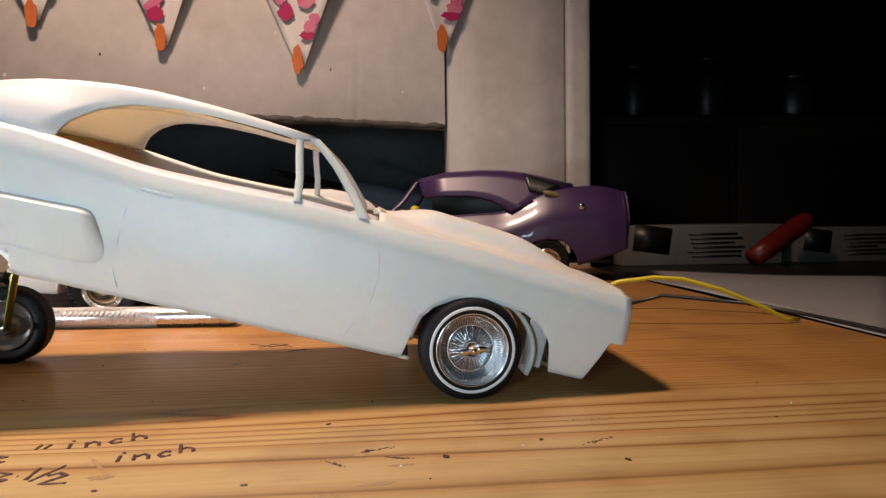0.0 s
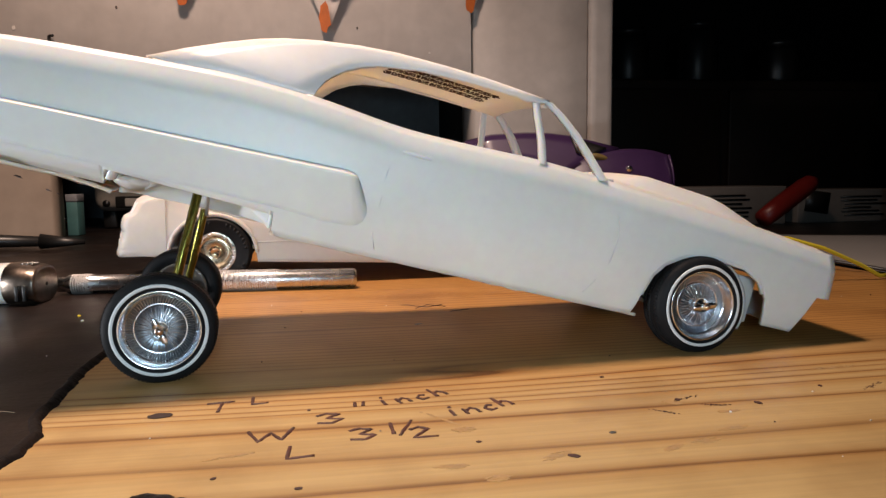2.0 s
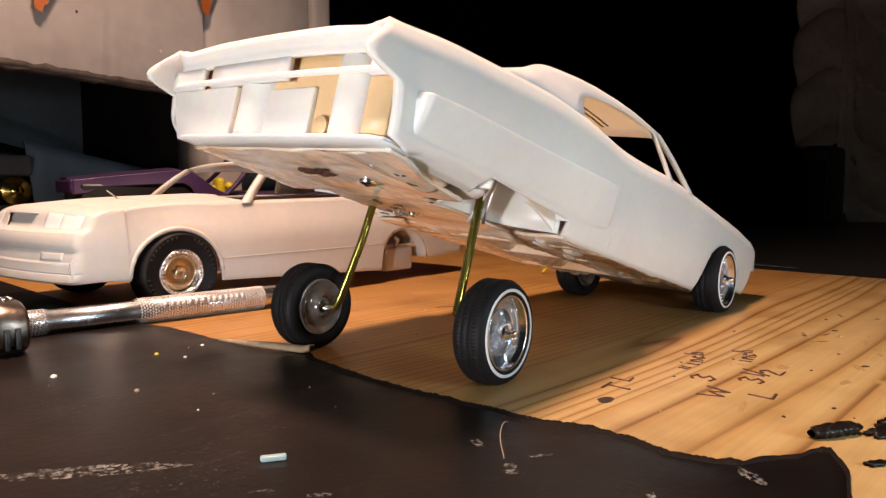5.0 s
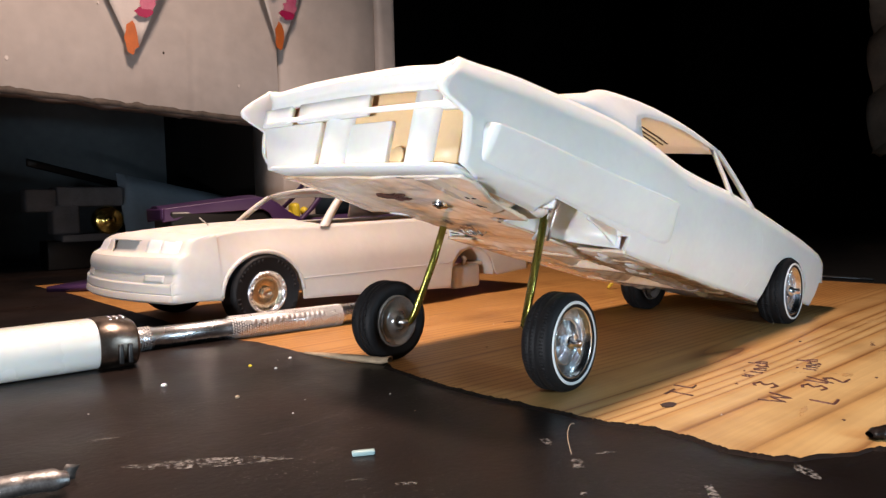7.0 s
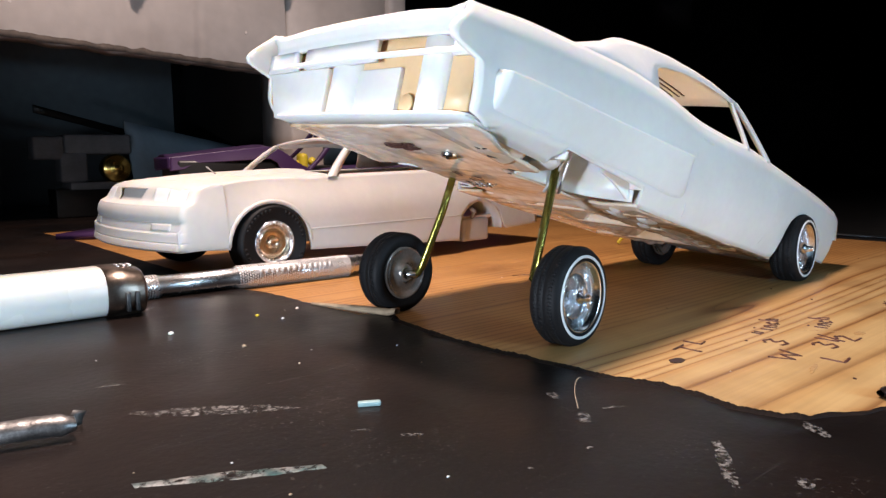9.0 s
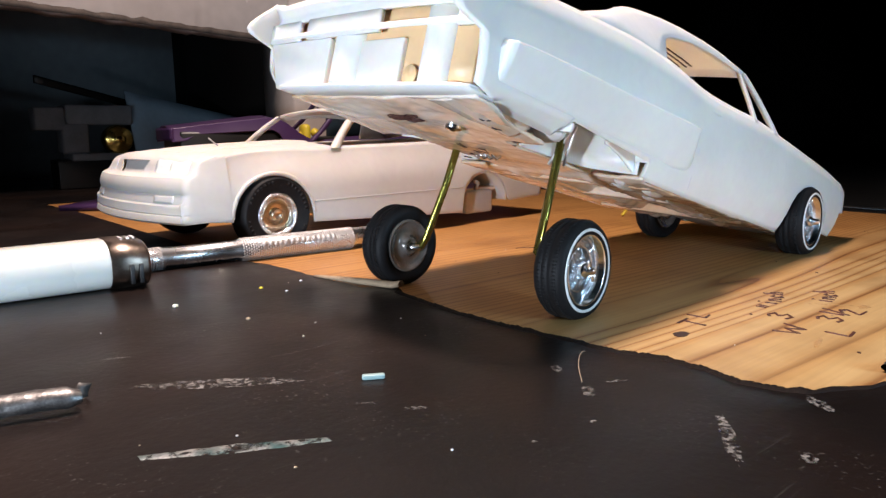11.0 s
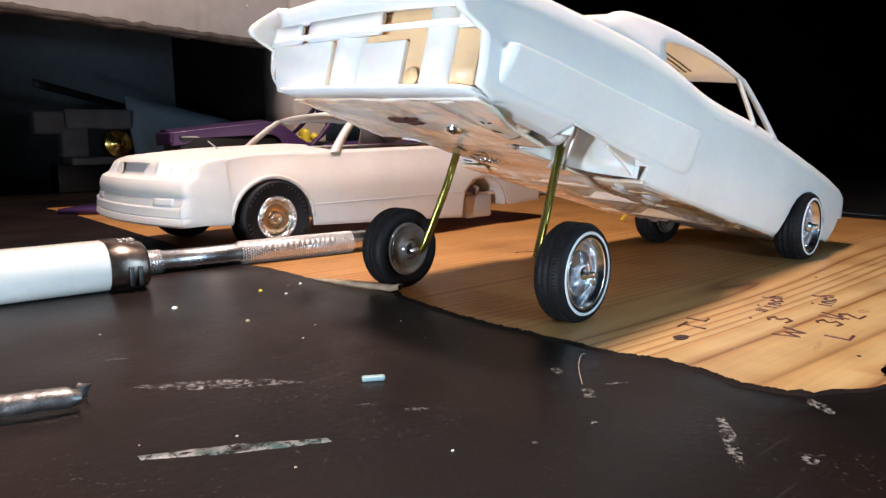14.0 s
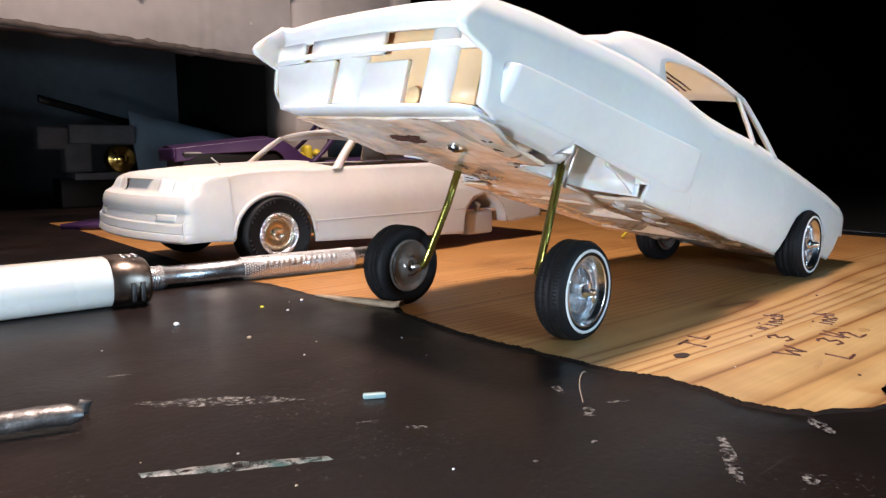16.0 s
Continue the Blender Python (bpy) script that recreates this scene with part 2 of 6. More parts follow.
ALU = mat("brushed_aluminium", (0.66, 0.67, 0.68), 0.27, 1.0, vary=0.12, scale=180, bump=0.06, bump_scale=1500)
GUN = mat("dark_nickel_guard", (0.32, 0.26, 0.215), 0.33, 1.0, vary=0.35, scale=260, bump=0.25, bump_scale=600)
IVORY = mat("ivory_plastic", (0.62, 0.65, 0.62), 0.28, vary=0.04, scale=40, sss=0.25, coat=0.3)
WOOD = wood_material()
BLACK = vinyl_material()
TORN = mat("dark_torn_edge", (0.012, 0.006, 0.004), 0.75, vary=0.5, scale=260, spec=0.15)
FLAKE = mat("torn_backing", (0.46, 0.34, 0.22), 0.8, vary=0.3, scale=200)
PAINT = mat("dingy_white_paint", (0.66, 0.60, 0.555), 0.55, vary=0.22, scale=9, two=(0.55, 0.485, 0.44), bump=0.35, bump_scale=70)
# Darker copy of the wall paint; shade on the left board as colour.
SHADED_PAINT = mat("shaded_white_paint", (0.40, 0.32, 0.255), 0.6, vary=0.25, scale=9, two=(0.31, 0.24, 0.185), bump=0.35, bump_scale=70)
EDGE = mat("chipped_edge", (0.15, 0.12, 0.10), 0.8, vary=0.5, scale=120, bump=0.8, bump_scale=160)
SLATE = mat("slate_panel", (0.36, 0.41, 0.44), 0.7, vary=0.25, scale=12)
# Near-black wall colour stands in for the room's missing light.
DARK = mat("unlit_black_wall", (0.015, 0.010, 0.007), 0.8, vary=0.3, scale=6)
PURPLE = mat("dark_purple_paint", (0.050, 0.022, 0.080), 0.36, vary=0.12, scale=40, coat=0.15)
YELLOW = mat("yellow_plastic", (0.72, 0.56, 0.03), 0.4, vary=0.08, scale=80)
BLUE = mat("pale_blue_card", (0.360, 0.495, 0.600), 0.7, vary=0.15, scale=30)
# White paper greyed in its colour for the lamp's fall-off.
PAPER = mat("shade_darkened_paper", (0.252, 0.246, 0.240), 0.8, vary=0.05, scale=25)
RED = mat("red_plastic", (0.17, 0.012, 0.008), 0.4, vary=0.1, scale=50)
ORANGE = mat("orange_label", (0.075, 0.020, 0.008), 0.6, vary=0.2, scale=50)
GREY = mat("grey_plastic", (0.42, 0.40, 0.37), 0.45, vary=0.1, scale=50)
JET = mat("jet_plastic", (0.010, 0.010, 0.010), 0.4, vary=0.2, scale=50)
GOLD = mat("gold_chrome", (0.70, 0.52, 0.14), 0.2, 1.0, vary=0.1, scale=200)
BRONZE = mat("polished_wheel_centre", (0.78, 0.64, 0.45), 0.20, 1.0, vary=0.1, scale=200)
STEEL = mat("bright_steel_wire", (0.80, 0.80, 0.80), 0.42, 0.75, vary=0.1, scale=300)
KNURL = mat("knurled_aluminium", (0.60, 0.59, 0.58), 0.58, 0.8, vary=0.1, scale=300)
CLOTH = mat("quilted_cloth", (0.86, 0.70, 0.55), 0.9, vary=0.3, scale=20, bump=0.4, bump_scale=200)
FOIL = mat("dull_silver_metal", (0.40, 0.39, 0.38), 0.45, 1.0, vary=0.6, scale=250, bump=0.8, bump_scale=300)
PINK = mat("pink_print_card", (0.62, 0.10, 0.22), 0.6, vary=0.2, scale=60, two=(0.72, 0.30, 0.36))
HOT = mat("crimson_print", (0.45, 0.01, 0.09), 0.6, vary=0.15, scale=90)
FLAME = mat("orange_print", (0.70, 0.17, 0.03), 0.6, vary=0.2, scale=80)
FLOWER = mat("white_card", (0.70, 0.64, 0.60), 0.6, vary=0.1, scale=60)
SCRATCH = mat("pale_scratch", (0.16, 0.15, 0.14), 0.5, vary=0.5, scale=500, two=(0.07, 0.065, 0.06))
SMEAR = mat("dried_metal_smear", (0.50, 0.50, 0.48), 0.42, 0.4, vary=0.6, scale=240, two=(0.06, 0.15, 0.15), bump=0.4, bump_scale=900)
SCUFF = mat("rubbed_scuff", (0.30, 0.29, 0.275), 0.5, vary=0.5, scale=500, two=(0.08, 0.075, 0.07))
speckle(SCUFF, 1300, 0.45, 0.58, 330, 0.34, 0.52)
speckle(SMEAR, 900, 0.36, 0.50, 260, 0.30, 0.44)
# Greyer than the body's white, with the recess's shade in the colour.
GRILLE = mat("recess_shaded_styrene", (0.52, 0.52, 0.51), 0.5, vary=0.08, scale=80)
OLIVE = mat("dull_olive_trim", (0.22, 0.16, 0.05), 0.5, vary=0.15, scale=80)
SMUDGE = mat("greyed_varnish", (0.43, 0.265, 0.115), 0.40, vary=0.25, scale=300, two=(0.50, 0.29, 0.10))
TEAL = mat("teal_chip", (0.34, 0.50, 0.50), 0.4, vary=0.2, scale=200)
TEALDARK = mat("dark_teal_card", (0.06, 0.17, 0.17), 0.6, vary=0.2, scale=90)
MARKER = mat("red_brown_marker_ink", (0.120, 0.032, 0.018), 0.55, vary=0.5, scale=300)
CREAM = mat("dark_cream_plastic", (0.36, 0.33, 0.29), 0.45, vary=0.2, scale=40)
DIMGREY = mat("dark_grey_plastic", (0.24, 0.25, 0.27), 0.5, vary=0.25, scale=70)


# ---- building blocks ----
def part(name, bm, material, parent=None, label="", thick=0.0, smooth=True, offset=-1.0, bevel=0.0):
    """Links a bmesh as one mesh object under a thing or a part."""
    bmesh.ops.recalc_face_normals(bm, faces=bm.faces)
    me = bpy.data.meshes.new(name)
    for f in bm.faces:
        f.smooth = smooth
    bm.to_mesh(me)
    bm.free()
    me.materials.append(material)
    ob = new(name, me)
    if parent:
        ob.parent = parent
    if thick:
        s = ob.modifiers.new("thickness", "SOLIDIFY")
        s.thickness, s.offset = thick, offset
    if bevel:
        s = ob.modifiers.new("edges", "BEVEL")
        s.width, s.segments, s.limit_method = bevel, 2, "ANGLE"
    return tagged(ob, label=label) if label else ob


def thing(name, label, category, at=(0, 0, 0), group="", kind=""):
    ob = new(name)
    ob.location = at
    ob.empty_display_size = 0.01
    return tagged(ob, label, category, group, kind)


def grid(rows, m=None, loop=False):
    """A bmesh of quads through rows of points."""
    bm = bmesh.new()
    vs = [[bm.verts.new((m @ Vector(p)) if m else p) for p in r] for r in rows]
    for a, b in zip(vs, vs[1:]):
        n = len(a)
        for i in range(n if loop else n - 1):
            j = (i + 1) % n
            q = [a[i], a[j], b[j], b[i]]
            if len({tuple(v.co) for v in q}) == 4:
                bm.faces.new(q)
    return bm


def join(*bms):
    out = bmesh.new()
    for b in bms:
        me = bpy.data.meshes.new("tmp")
        b.to_mesh(me)
        b.free()
        out.from_mesh(me)
        bpy.data.meshes.remove(me)
    return out


def lathe(profile, n=48, m=None):
    """Turned round the y axis: (radius, y) pairs."""
    rows = [[(r * math.cos(a), y, r * math.sin(a)) for a in (2 * math.pi * i / n for i in range(n))] for r, y in profile]
    return grid(rows, m, True)


def tube(points, radius, n=10, m=None, ends=True):
    pts = [Vector(p) for p in points]
    radii = radius if isinstance(radius, (list, tuple)) else [radius] * len(pts)
    rows = []
    for i, p in enumerate(pts):
        d = (pts[min(i + 1, len(pts) - 1)] - pts[max(i - 1, 0)]).normalized()
        s = d.cross((0, 0, 1) if abs(d.z) < 0.9 else (0, 1, 0)).normalized()
        u = s.cross(d)
        rows.append([p + radii[i] * (math.cos(a) * s + math.sin(a) * u) for a in (2 * math.pi * k / n for k in range(n))])
    bm = grid(rows, m, True)
    if ends:
        bm.verts.ensure_lookup_table()
        bm.faces.new(bm.verts[:n])
        bm.faces.new(bm.verts[-n:])
    return bm


def box(x0, x1, y0, y1, z0, z1, m=None, bevel=0.0, seg=2):
    bm = bmesh.new()
    bmesh.ops.create_cube(bm, size=1)
    for v in bm.verts:
        v.co = Vector(((x0 + x1) / 2 + v.co.x * (x1 - x0), (y0 + y1) / 2 + v.co.y * (y1 - y0), (z0 + z1) / 2 + v.co.z * (z1 - z0)))
    if bevel:
        bmesh.ops.bevel(bm, geom=bm.edges, offset=bevel, segments=seg, affect="EDGES", profile=0.5)
    if m:
        bm.transform(m)
    return bm


def slab(outline, z0, z1, m=None):
    """A flat plate over an outline in x and y."""
    bm = bmesh.new()
    top = [bm.verts.new((x, y, z1)) for x, y in outline]
    low = [bm.verts.new((x, y, z0)) for x, y in outline]
    bm.faces.new(top)
    bm.faces.new(low[::-1])
    for i in range(len(top)):
        j = (i + 1) % len(top)
        bm.faces.new([top[i], low[i], low[j], top[j]])
    if m:
        bm.transform(m)
    return bm


def lin(a, b, n):
    return [a + (b - a) * i / (n - 1) for i in range(n)]


def curve(table, n=9):
    """A smoothed function through (x, value) pairs."""
    xs, vs = zip(*table)
    w = (xs[-1] - xs[0]) / 90

    def f(x):
        return sum(float(np.interp(x + w * k, xs, vs)) for k in range(-2, 3)) / 5

    return f


def step(x, a, b):
    t = min(1, max(0, (x - a) / (b - a)))
    return t * t * (3 - 2 * t)


# ---- setting: bench, wall with its recess, dark room ----
def edge_x(y):
    """Where the black sheet ends on the board."""
    base = float(np.interp(y, [-0.3, -0.12, -0.078, -0.071, -0.068, -0.066, -0.064, -0.0616, -0.0600, -0.0588, -0.0570, -0.0550, -0.0535, -0.050, -0.043, -0.036, -0.027, -0.018, -0.008, 0.0, 0.013, 0.032, 0.05, 0.0555, 0.062, 0.113, 0.128, 0.325, 0.4], [-0.10, -0.05, -0.030, -0.020, -0.012, -0.004, 0.0, 0.0040, 0.0030, -0.0018, -0.0042, -0.0075, -0.0106, -0.0130, -0.0148, -0.0132, -0.0132, -0.0168, -0.0170, -0.0178, -0.0192, -0.0187, -0.0165, -0.0122, -0.0195, -0.0225, -0.027, -0.026, -0.03]))
    return base + 0.0005 * noise.noise((0, y * 150, 3.1)) + 0.0003 * noise.noise((4, y * 420, 1.7)) + 0.00018 * noise.noise((7, y * 900, 2.7))


def board():
    bm = box(-0.30, 0.262, -0.32, 0.44, -0.024, 0.0, bevel=0.0015)
    ob = part("bench_top", bm, WOOD)
    tagged(ob, "varnished pine bench top with dark grain and pen notes", "bench top", kind="structure")
    return ob


bench = board()
ys = lin(-0.30, 0.62, 2300)
rows = []
for y in ys:
    e = edge_x(y) if y < 0.40 else 0.16
    rows.append([(x, y, z) for x, z in ((-0.75, 0.0), (-0.75, 0.0004), (-0.3, 0.0004), (e - 0.012, 0.0005), (e - 0.0012, 0.0006), (e, 0.0003), (e, -0.0002))])
sheet = part("bench_cover", grid(rows), BLACK)
tagged(sheet, "scuffed black vinyl sheet with a ragged torn edge", "bench cover", kind="structure")
ridge = [Vector(p) for p in ((-0.0222, 0.0835, 0.0008), (-0.0200, 0.0740, 0.0011), (-0.0172, 0.0638, 0.0013), (-0.0146, 0.0550, 0.0014), (-0.0138, 0.0528, 0.0020))]
rows = []
for i, p in enumerate(ridge):
    d = (ridge[min(i + 1, 4)] - ridge[max(i - 1, 0)]).normalized()
    s = d.cross(Vector((0, 0, 1))).normalized()
    r = (0.0005, 0.0009, 0.0012, 0.0013, 0.0012)[i]
    rows.append([p + s * r * math.cos(a) * 1.2 + Vector((0, 0, r * math.sin(a) * 0.8)) for a in lin(-0.9, 4.2, 14)])
lip = []
for y in lin(-0.0720, 0.052, 1000):
    e, h = edge_x(y), 0.0004 + 0.0005 * abs(noise.noise((2, y * 300, 6))) + 0.0003 * abs(noise.noise((3, y * 900, 1)))
    w = 0.0007 + 0.0009 * abs(noise.noise((5, y * 160, 2)))
    lip.append([(e - 0.0016, y, 0.00055), (e - 0.0004, y, 0.0006 + h), (e + 0.4 * w, y, 0.0004 + 0.6 * h), (e + w, y, -0.0002)])
part("torn_lip", grid(lip), TORN, sheet, "ragged dark brown torn lip")
part("curled_flap", grid(rows), FLAKE, sheet, "rolled pale flap of torn backing", thick=0.0002)
flakes = [((0.0240, -0.0668), 0.0080, 0.0024, -16, 0.0006), ((0.0038, -0.0680), 0.0022, 0.0008, -30, 0.0005), ((0.0285, -0.0655), 0.0040, 0.0010, -20, 0.0007)]
for (x, y), a, b, turn, h in flakes:
    out = [(a * (1 + 0.5 * noise.noise((k * 0.45, x * 90, 0))) * math.cos(k * math.pi / 20), b * (1 + 0.8 * noise.noise((k * 0.6, y * 90, 5))) * math.sin(k * math.pi / 20)) for k in range(40)]
    part("flake", slab(out, 0.0001, h, pose(x, y, 0, 0, 0, turn)), BLACK, sheet, "left-over flake of black vinyl")
rows = []
for k in lin(-1, 1, 26):
    r = 0.0013 * (1 - 0.5 * abs(k) ** 4) * (1 + 0.35 * noise.noise((k * 4, 1, 2)))
    rows.append([(0.0054 * k, r * 1.35 * (1 + 0.3 * noise.noise((k * 6, a, 7))) * math.cos(a), 0.0010 + r * 0.9 * math.sin(a)) for a in lin(0, 2 * math.pi, 15)[:-1]])
part("rolled_flake", grid(rows, pose(0.0138, -0.0597, 0, 0, 0, -28), True), BLACK, sheet, "rolled-up scrap of black vinyl")

base = part("bench_base", box(-0.75, 0.95, -0.32, 0.80, -0.07, -0.026, bevel=0.002), JET)
tagged(base, "black bench underframe", "bench", kind="structure")


def tinted(ob, label, category="wall"):
    return tagged(ob, label, category, kind="structure")


def rough_board(name, x0, x1, z0, z1, y0, y1, n=60, amp=0.0012, paint=PAINT):
    """A painted board, wavy along its edges."""
    rows = []
    for i in range(n):
        z = z0 + (z1 - z0) * i / (n - 1)
        rows.append([(x, y, z) for x, y in ((x0, y1), (x0, y0 + 0.002), (x0 + 0.002, y0), (x0 + 0.3 * (x1 - x0), y0 + amp * noise.noise((x0 * 30, z * 40, 0))), (x0 + 0.7 * (x1 - x0), y0 + amp * noise.noise((x1 * 30, z * 40, 2))), (x1 - 0.002, y0), (x1, y0 + 0.002), (x1, y1))])
    return part(name, grid(rows, None, True), paint)


FY = 0.409
rows = []
for i, x in enumerate(lin(-0.80, 0.1515, 240)):
    low = 0.1112 + 0.0016 * noise.noise((x * 60, 0, 0)) + 0.0008 * noise.noise((x * 220, 5, 0)) + (0.1515 - x) * 0.052
    rows.append([(x, FY + 0.022, low), (x, FY + 0.003, low), (x, FY, low + 0.003), (x, FY + 0.0008 * noise.noise((x * 20, 9, 0)), 0.22), (x, FY, 0.60), (x, FY + 0.022, 0.60)])
wall = part("wall_north", grid(rows, None, True), PAINT)
tinted(wall, "dingy white painted board wall above a dark recess")
rows = [[(x, FY - 0.0006, 0.1102 + (0.1515 - x) * 0.052 + 0.0010 * noise.noise((x * 90, 1, 0))), (x, FY - 0.0008, 0.1142 + (0.1515 - x) * 0.052 + 0.0022 * noise.noise((x * 130, 4, 0)))] for x in lin(-0.79, 0.1505, 260)]
part("chipped_edge", grid(rows), EDGE, wall, "chipped dark lower edge", thick=0.0006)
for i, (x, z, r) in enumerate(((-0.182, 0.152, 0.0011), (-0.112, 0.168, 0.0008), (-0.035, 0.142, 0.0010), (0.062, 0.157, 0.0007), (0.118, 0.139, 0.0009), (-0.205, 0.141, 0.0008), (0.02, 0.185, 0.0008))):
    out = [(x + r * (1 + 0.4 * noise.noise((k, i, 0))) * math.cos(k * 0.7854), z + 1.4 * r * (1 + 0.4 * noise.noise((k, i, 5))) * math.sin(k * 0.7854)) for k in range(8)]
    part("paint_chip", slab(out, -0.0004, 0.0006, Matrix.Translation((0, FY, 0)) @ pose(0, 0, 0, 90, 0, 0)), EDGE if i % 2 else FLOWER, wall, "small chip in the paint", smooth=False)
post = rough_board("wall_post_right", 0.1535, 0.2490, -0.002, 0.60, FY, FY + 0.05)
tinted(post, "white painted upright board beside the recess")
trim = rough_board("trim_right", 0.2500, 0.2695, -0.002, 0.60, FY - 0.003, FY + 0.05, amp=0.0018)
tinted(trim, "narrow white trim with chipped paint", "trim")
left = rough_board("wall_post_left", -0.80, -0.164, -0.002, 0.1275, FY + 0.0005, FY + 0.022, paint=SHADED_PAINT)
tinted(left, "white board beside the recess, darkened for shade")
tinted(part("recess_back", box(-0.75, 0.33, 0.72, 0.74, -0.02, 0.62), SLATE), "slate grey panel at the back of the recess")
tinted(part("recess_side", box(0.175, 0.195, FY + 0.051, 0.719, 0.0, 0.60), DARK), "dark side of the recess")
tinted(part("recess_floor", box(-0.75, 0.174, 0.445, 0.719, -0.02, 0.0), JET), "black floor of the recess", "shelf")
tinted(part("wall_north_far", box(0.27, 2.2, 1.25, 1.29, -0.8, 1.8), DARK), "far wall coloured near-black for the unlit room")
tinted(part("wall_east", box(2.2, 2.25, -2.0, 1.29, -0.8, 1.8), DARK), "side wall coloured near-black for the unlit room")
tinted(part("wall_south", box(-1.6, 2.2, -2.05, -2.0, -0.8, 1.8), DARK), "wall behind the bench coloured near-black for lack of light")
tinted(part("wall_west", box(-1.65, -1.6, -2.0, 1.29, -0.8, 1.8), DARK), "side wall coloured near-black for the unlit room")
tinted(part("ceiling", box(-1.65, 2.25, -2.05, 1.29, 1.8, 1.84), DARK), "ceiling coloured near-black for lack of light", "ceiling")
tinted(part("floor", box(-1.65, 2.25, -2.05, 1.29, -0.84, -0.8), DARK), "floor coloured near-black for lack of light", "floor")
hook = part("wall_nail", join(tube([(-0.1585, FY - 0.001, 0.127), (-0.1585, FY - 0.0016, 0.1465)], 0.0011), tube([(-0.1585, FY - 0.0016, 0.1465), (-0.1550, FY - 0.004, 0.1465)], 0.0010)), JET)
tagged(hook, "bent black nail in the white wall", "nail")


def bunting(x, tip_z, turn, tall=0.075, wide=0.062):
    """A printed card pennant hanging a little off the wall."""
    flag = thing("pennant", "clear-tipped card pennant with pink and orange print on the wall", "pennant", (x, FY - 0.007, tip_z), "pennants of the bunting")
    m = pose(0, 0, 0, 4, 0, turn)

    def tri(a, b, f=0.0):
        return grid([[((u - 0.5) * wide * v * (tall / 0.075), 0.002 * math.sin(u * 3) - f, v * tall) for u in lin(0.0, 1.0, 7)] for v in lin(a, b, 8)], m)

    part("card", tri(0.10, 1.3), FLOWER, flag, thick=0.0003)

    rg = random.Random(int((x + 1) * 500))

    def blob(cx, cz, rx, rz, n=14):
        ph = rg.random() * 9
        out = [(1 + 0.35 * noise.noise((k * 0.8, ph, 0))) for k in range(n)]
        return slab([(cx + rx * out[k] * math.cos(k * 2 * math.pi / n), cz + rz * out[k] * math.sin(k * 2 * math.pi / n)) for k in range(n)], -0.00015, 0.00015, m @ pose(0, -0.0016 - 0.0004 * rg.random(), 0, 90, 0, 0))

    part("orange_print", blob(-0.002, 0.012, 0.0042, 0.0105), FLAME, flag, smooth=False)
    for k in range(9):
        v = 0.030 + 0.006 * k
        u = (rg.random() - 0.5) * v * 0.62
        part("pink_print" if k % 3 else "crimson_print", blob(u, v, 0.004 + 0.004 * rg.random(), 0.003 + 0.004 * rg.random()), PINK if k % 3 else HOT, flag, smooth=False)
    return flag


bunting(-0.155, 0.184, 6)
bunting(-0.062, 0.166, -8)
bunting(0.0400, 0.1505, -12)
bunting(0.1505, 0.1665, 10)


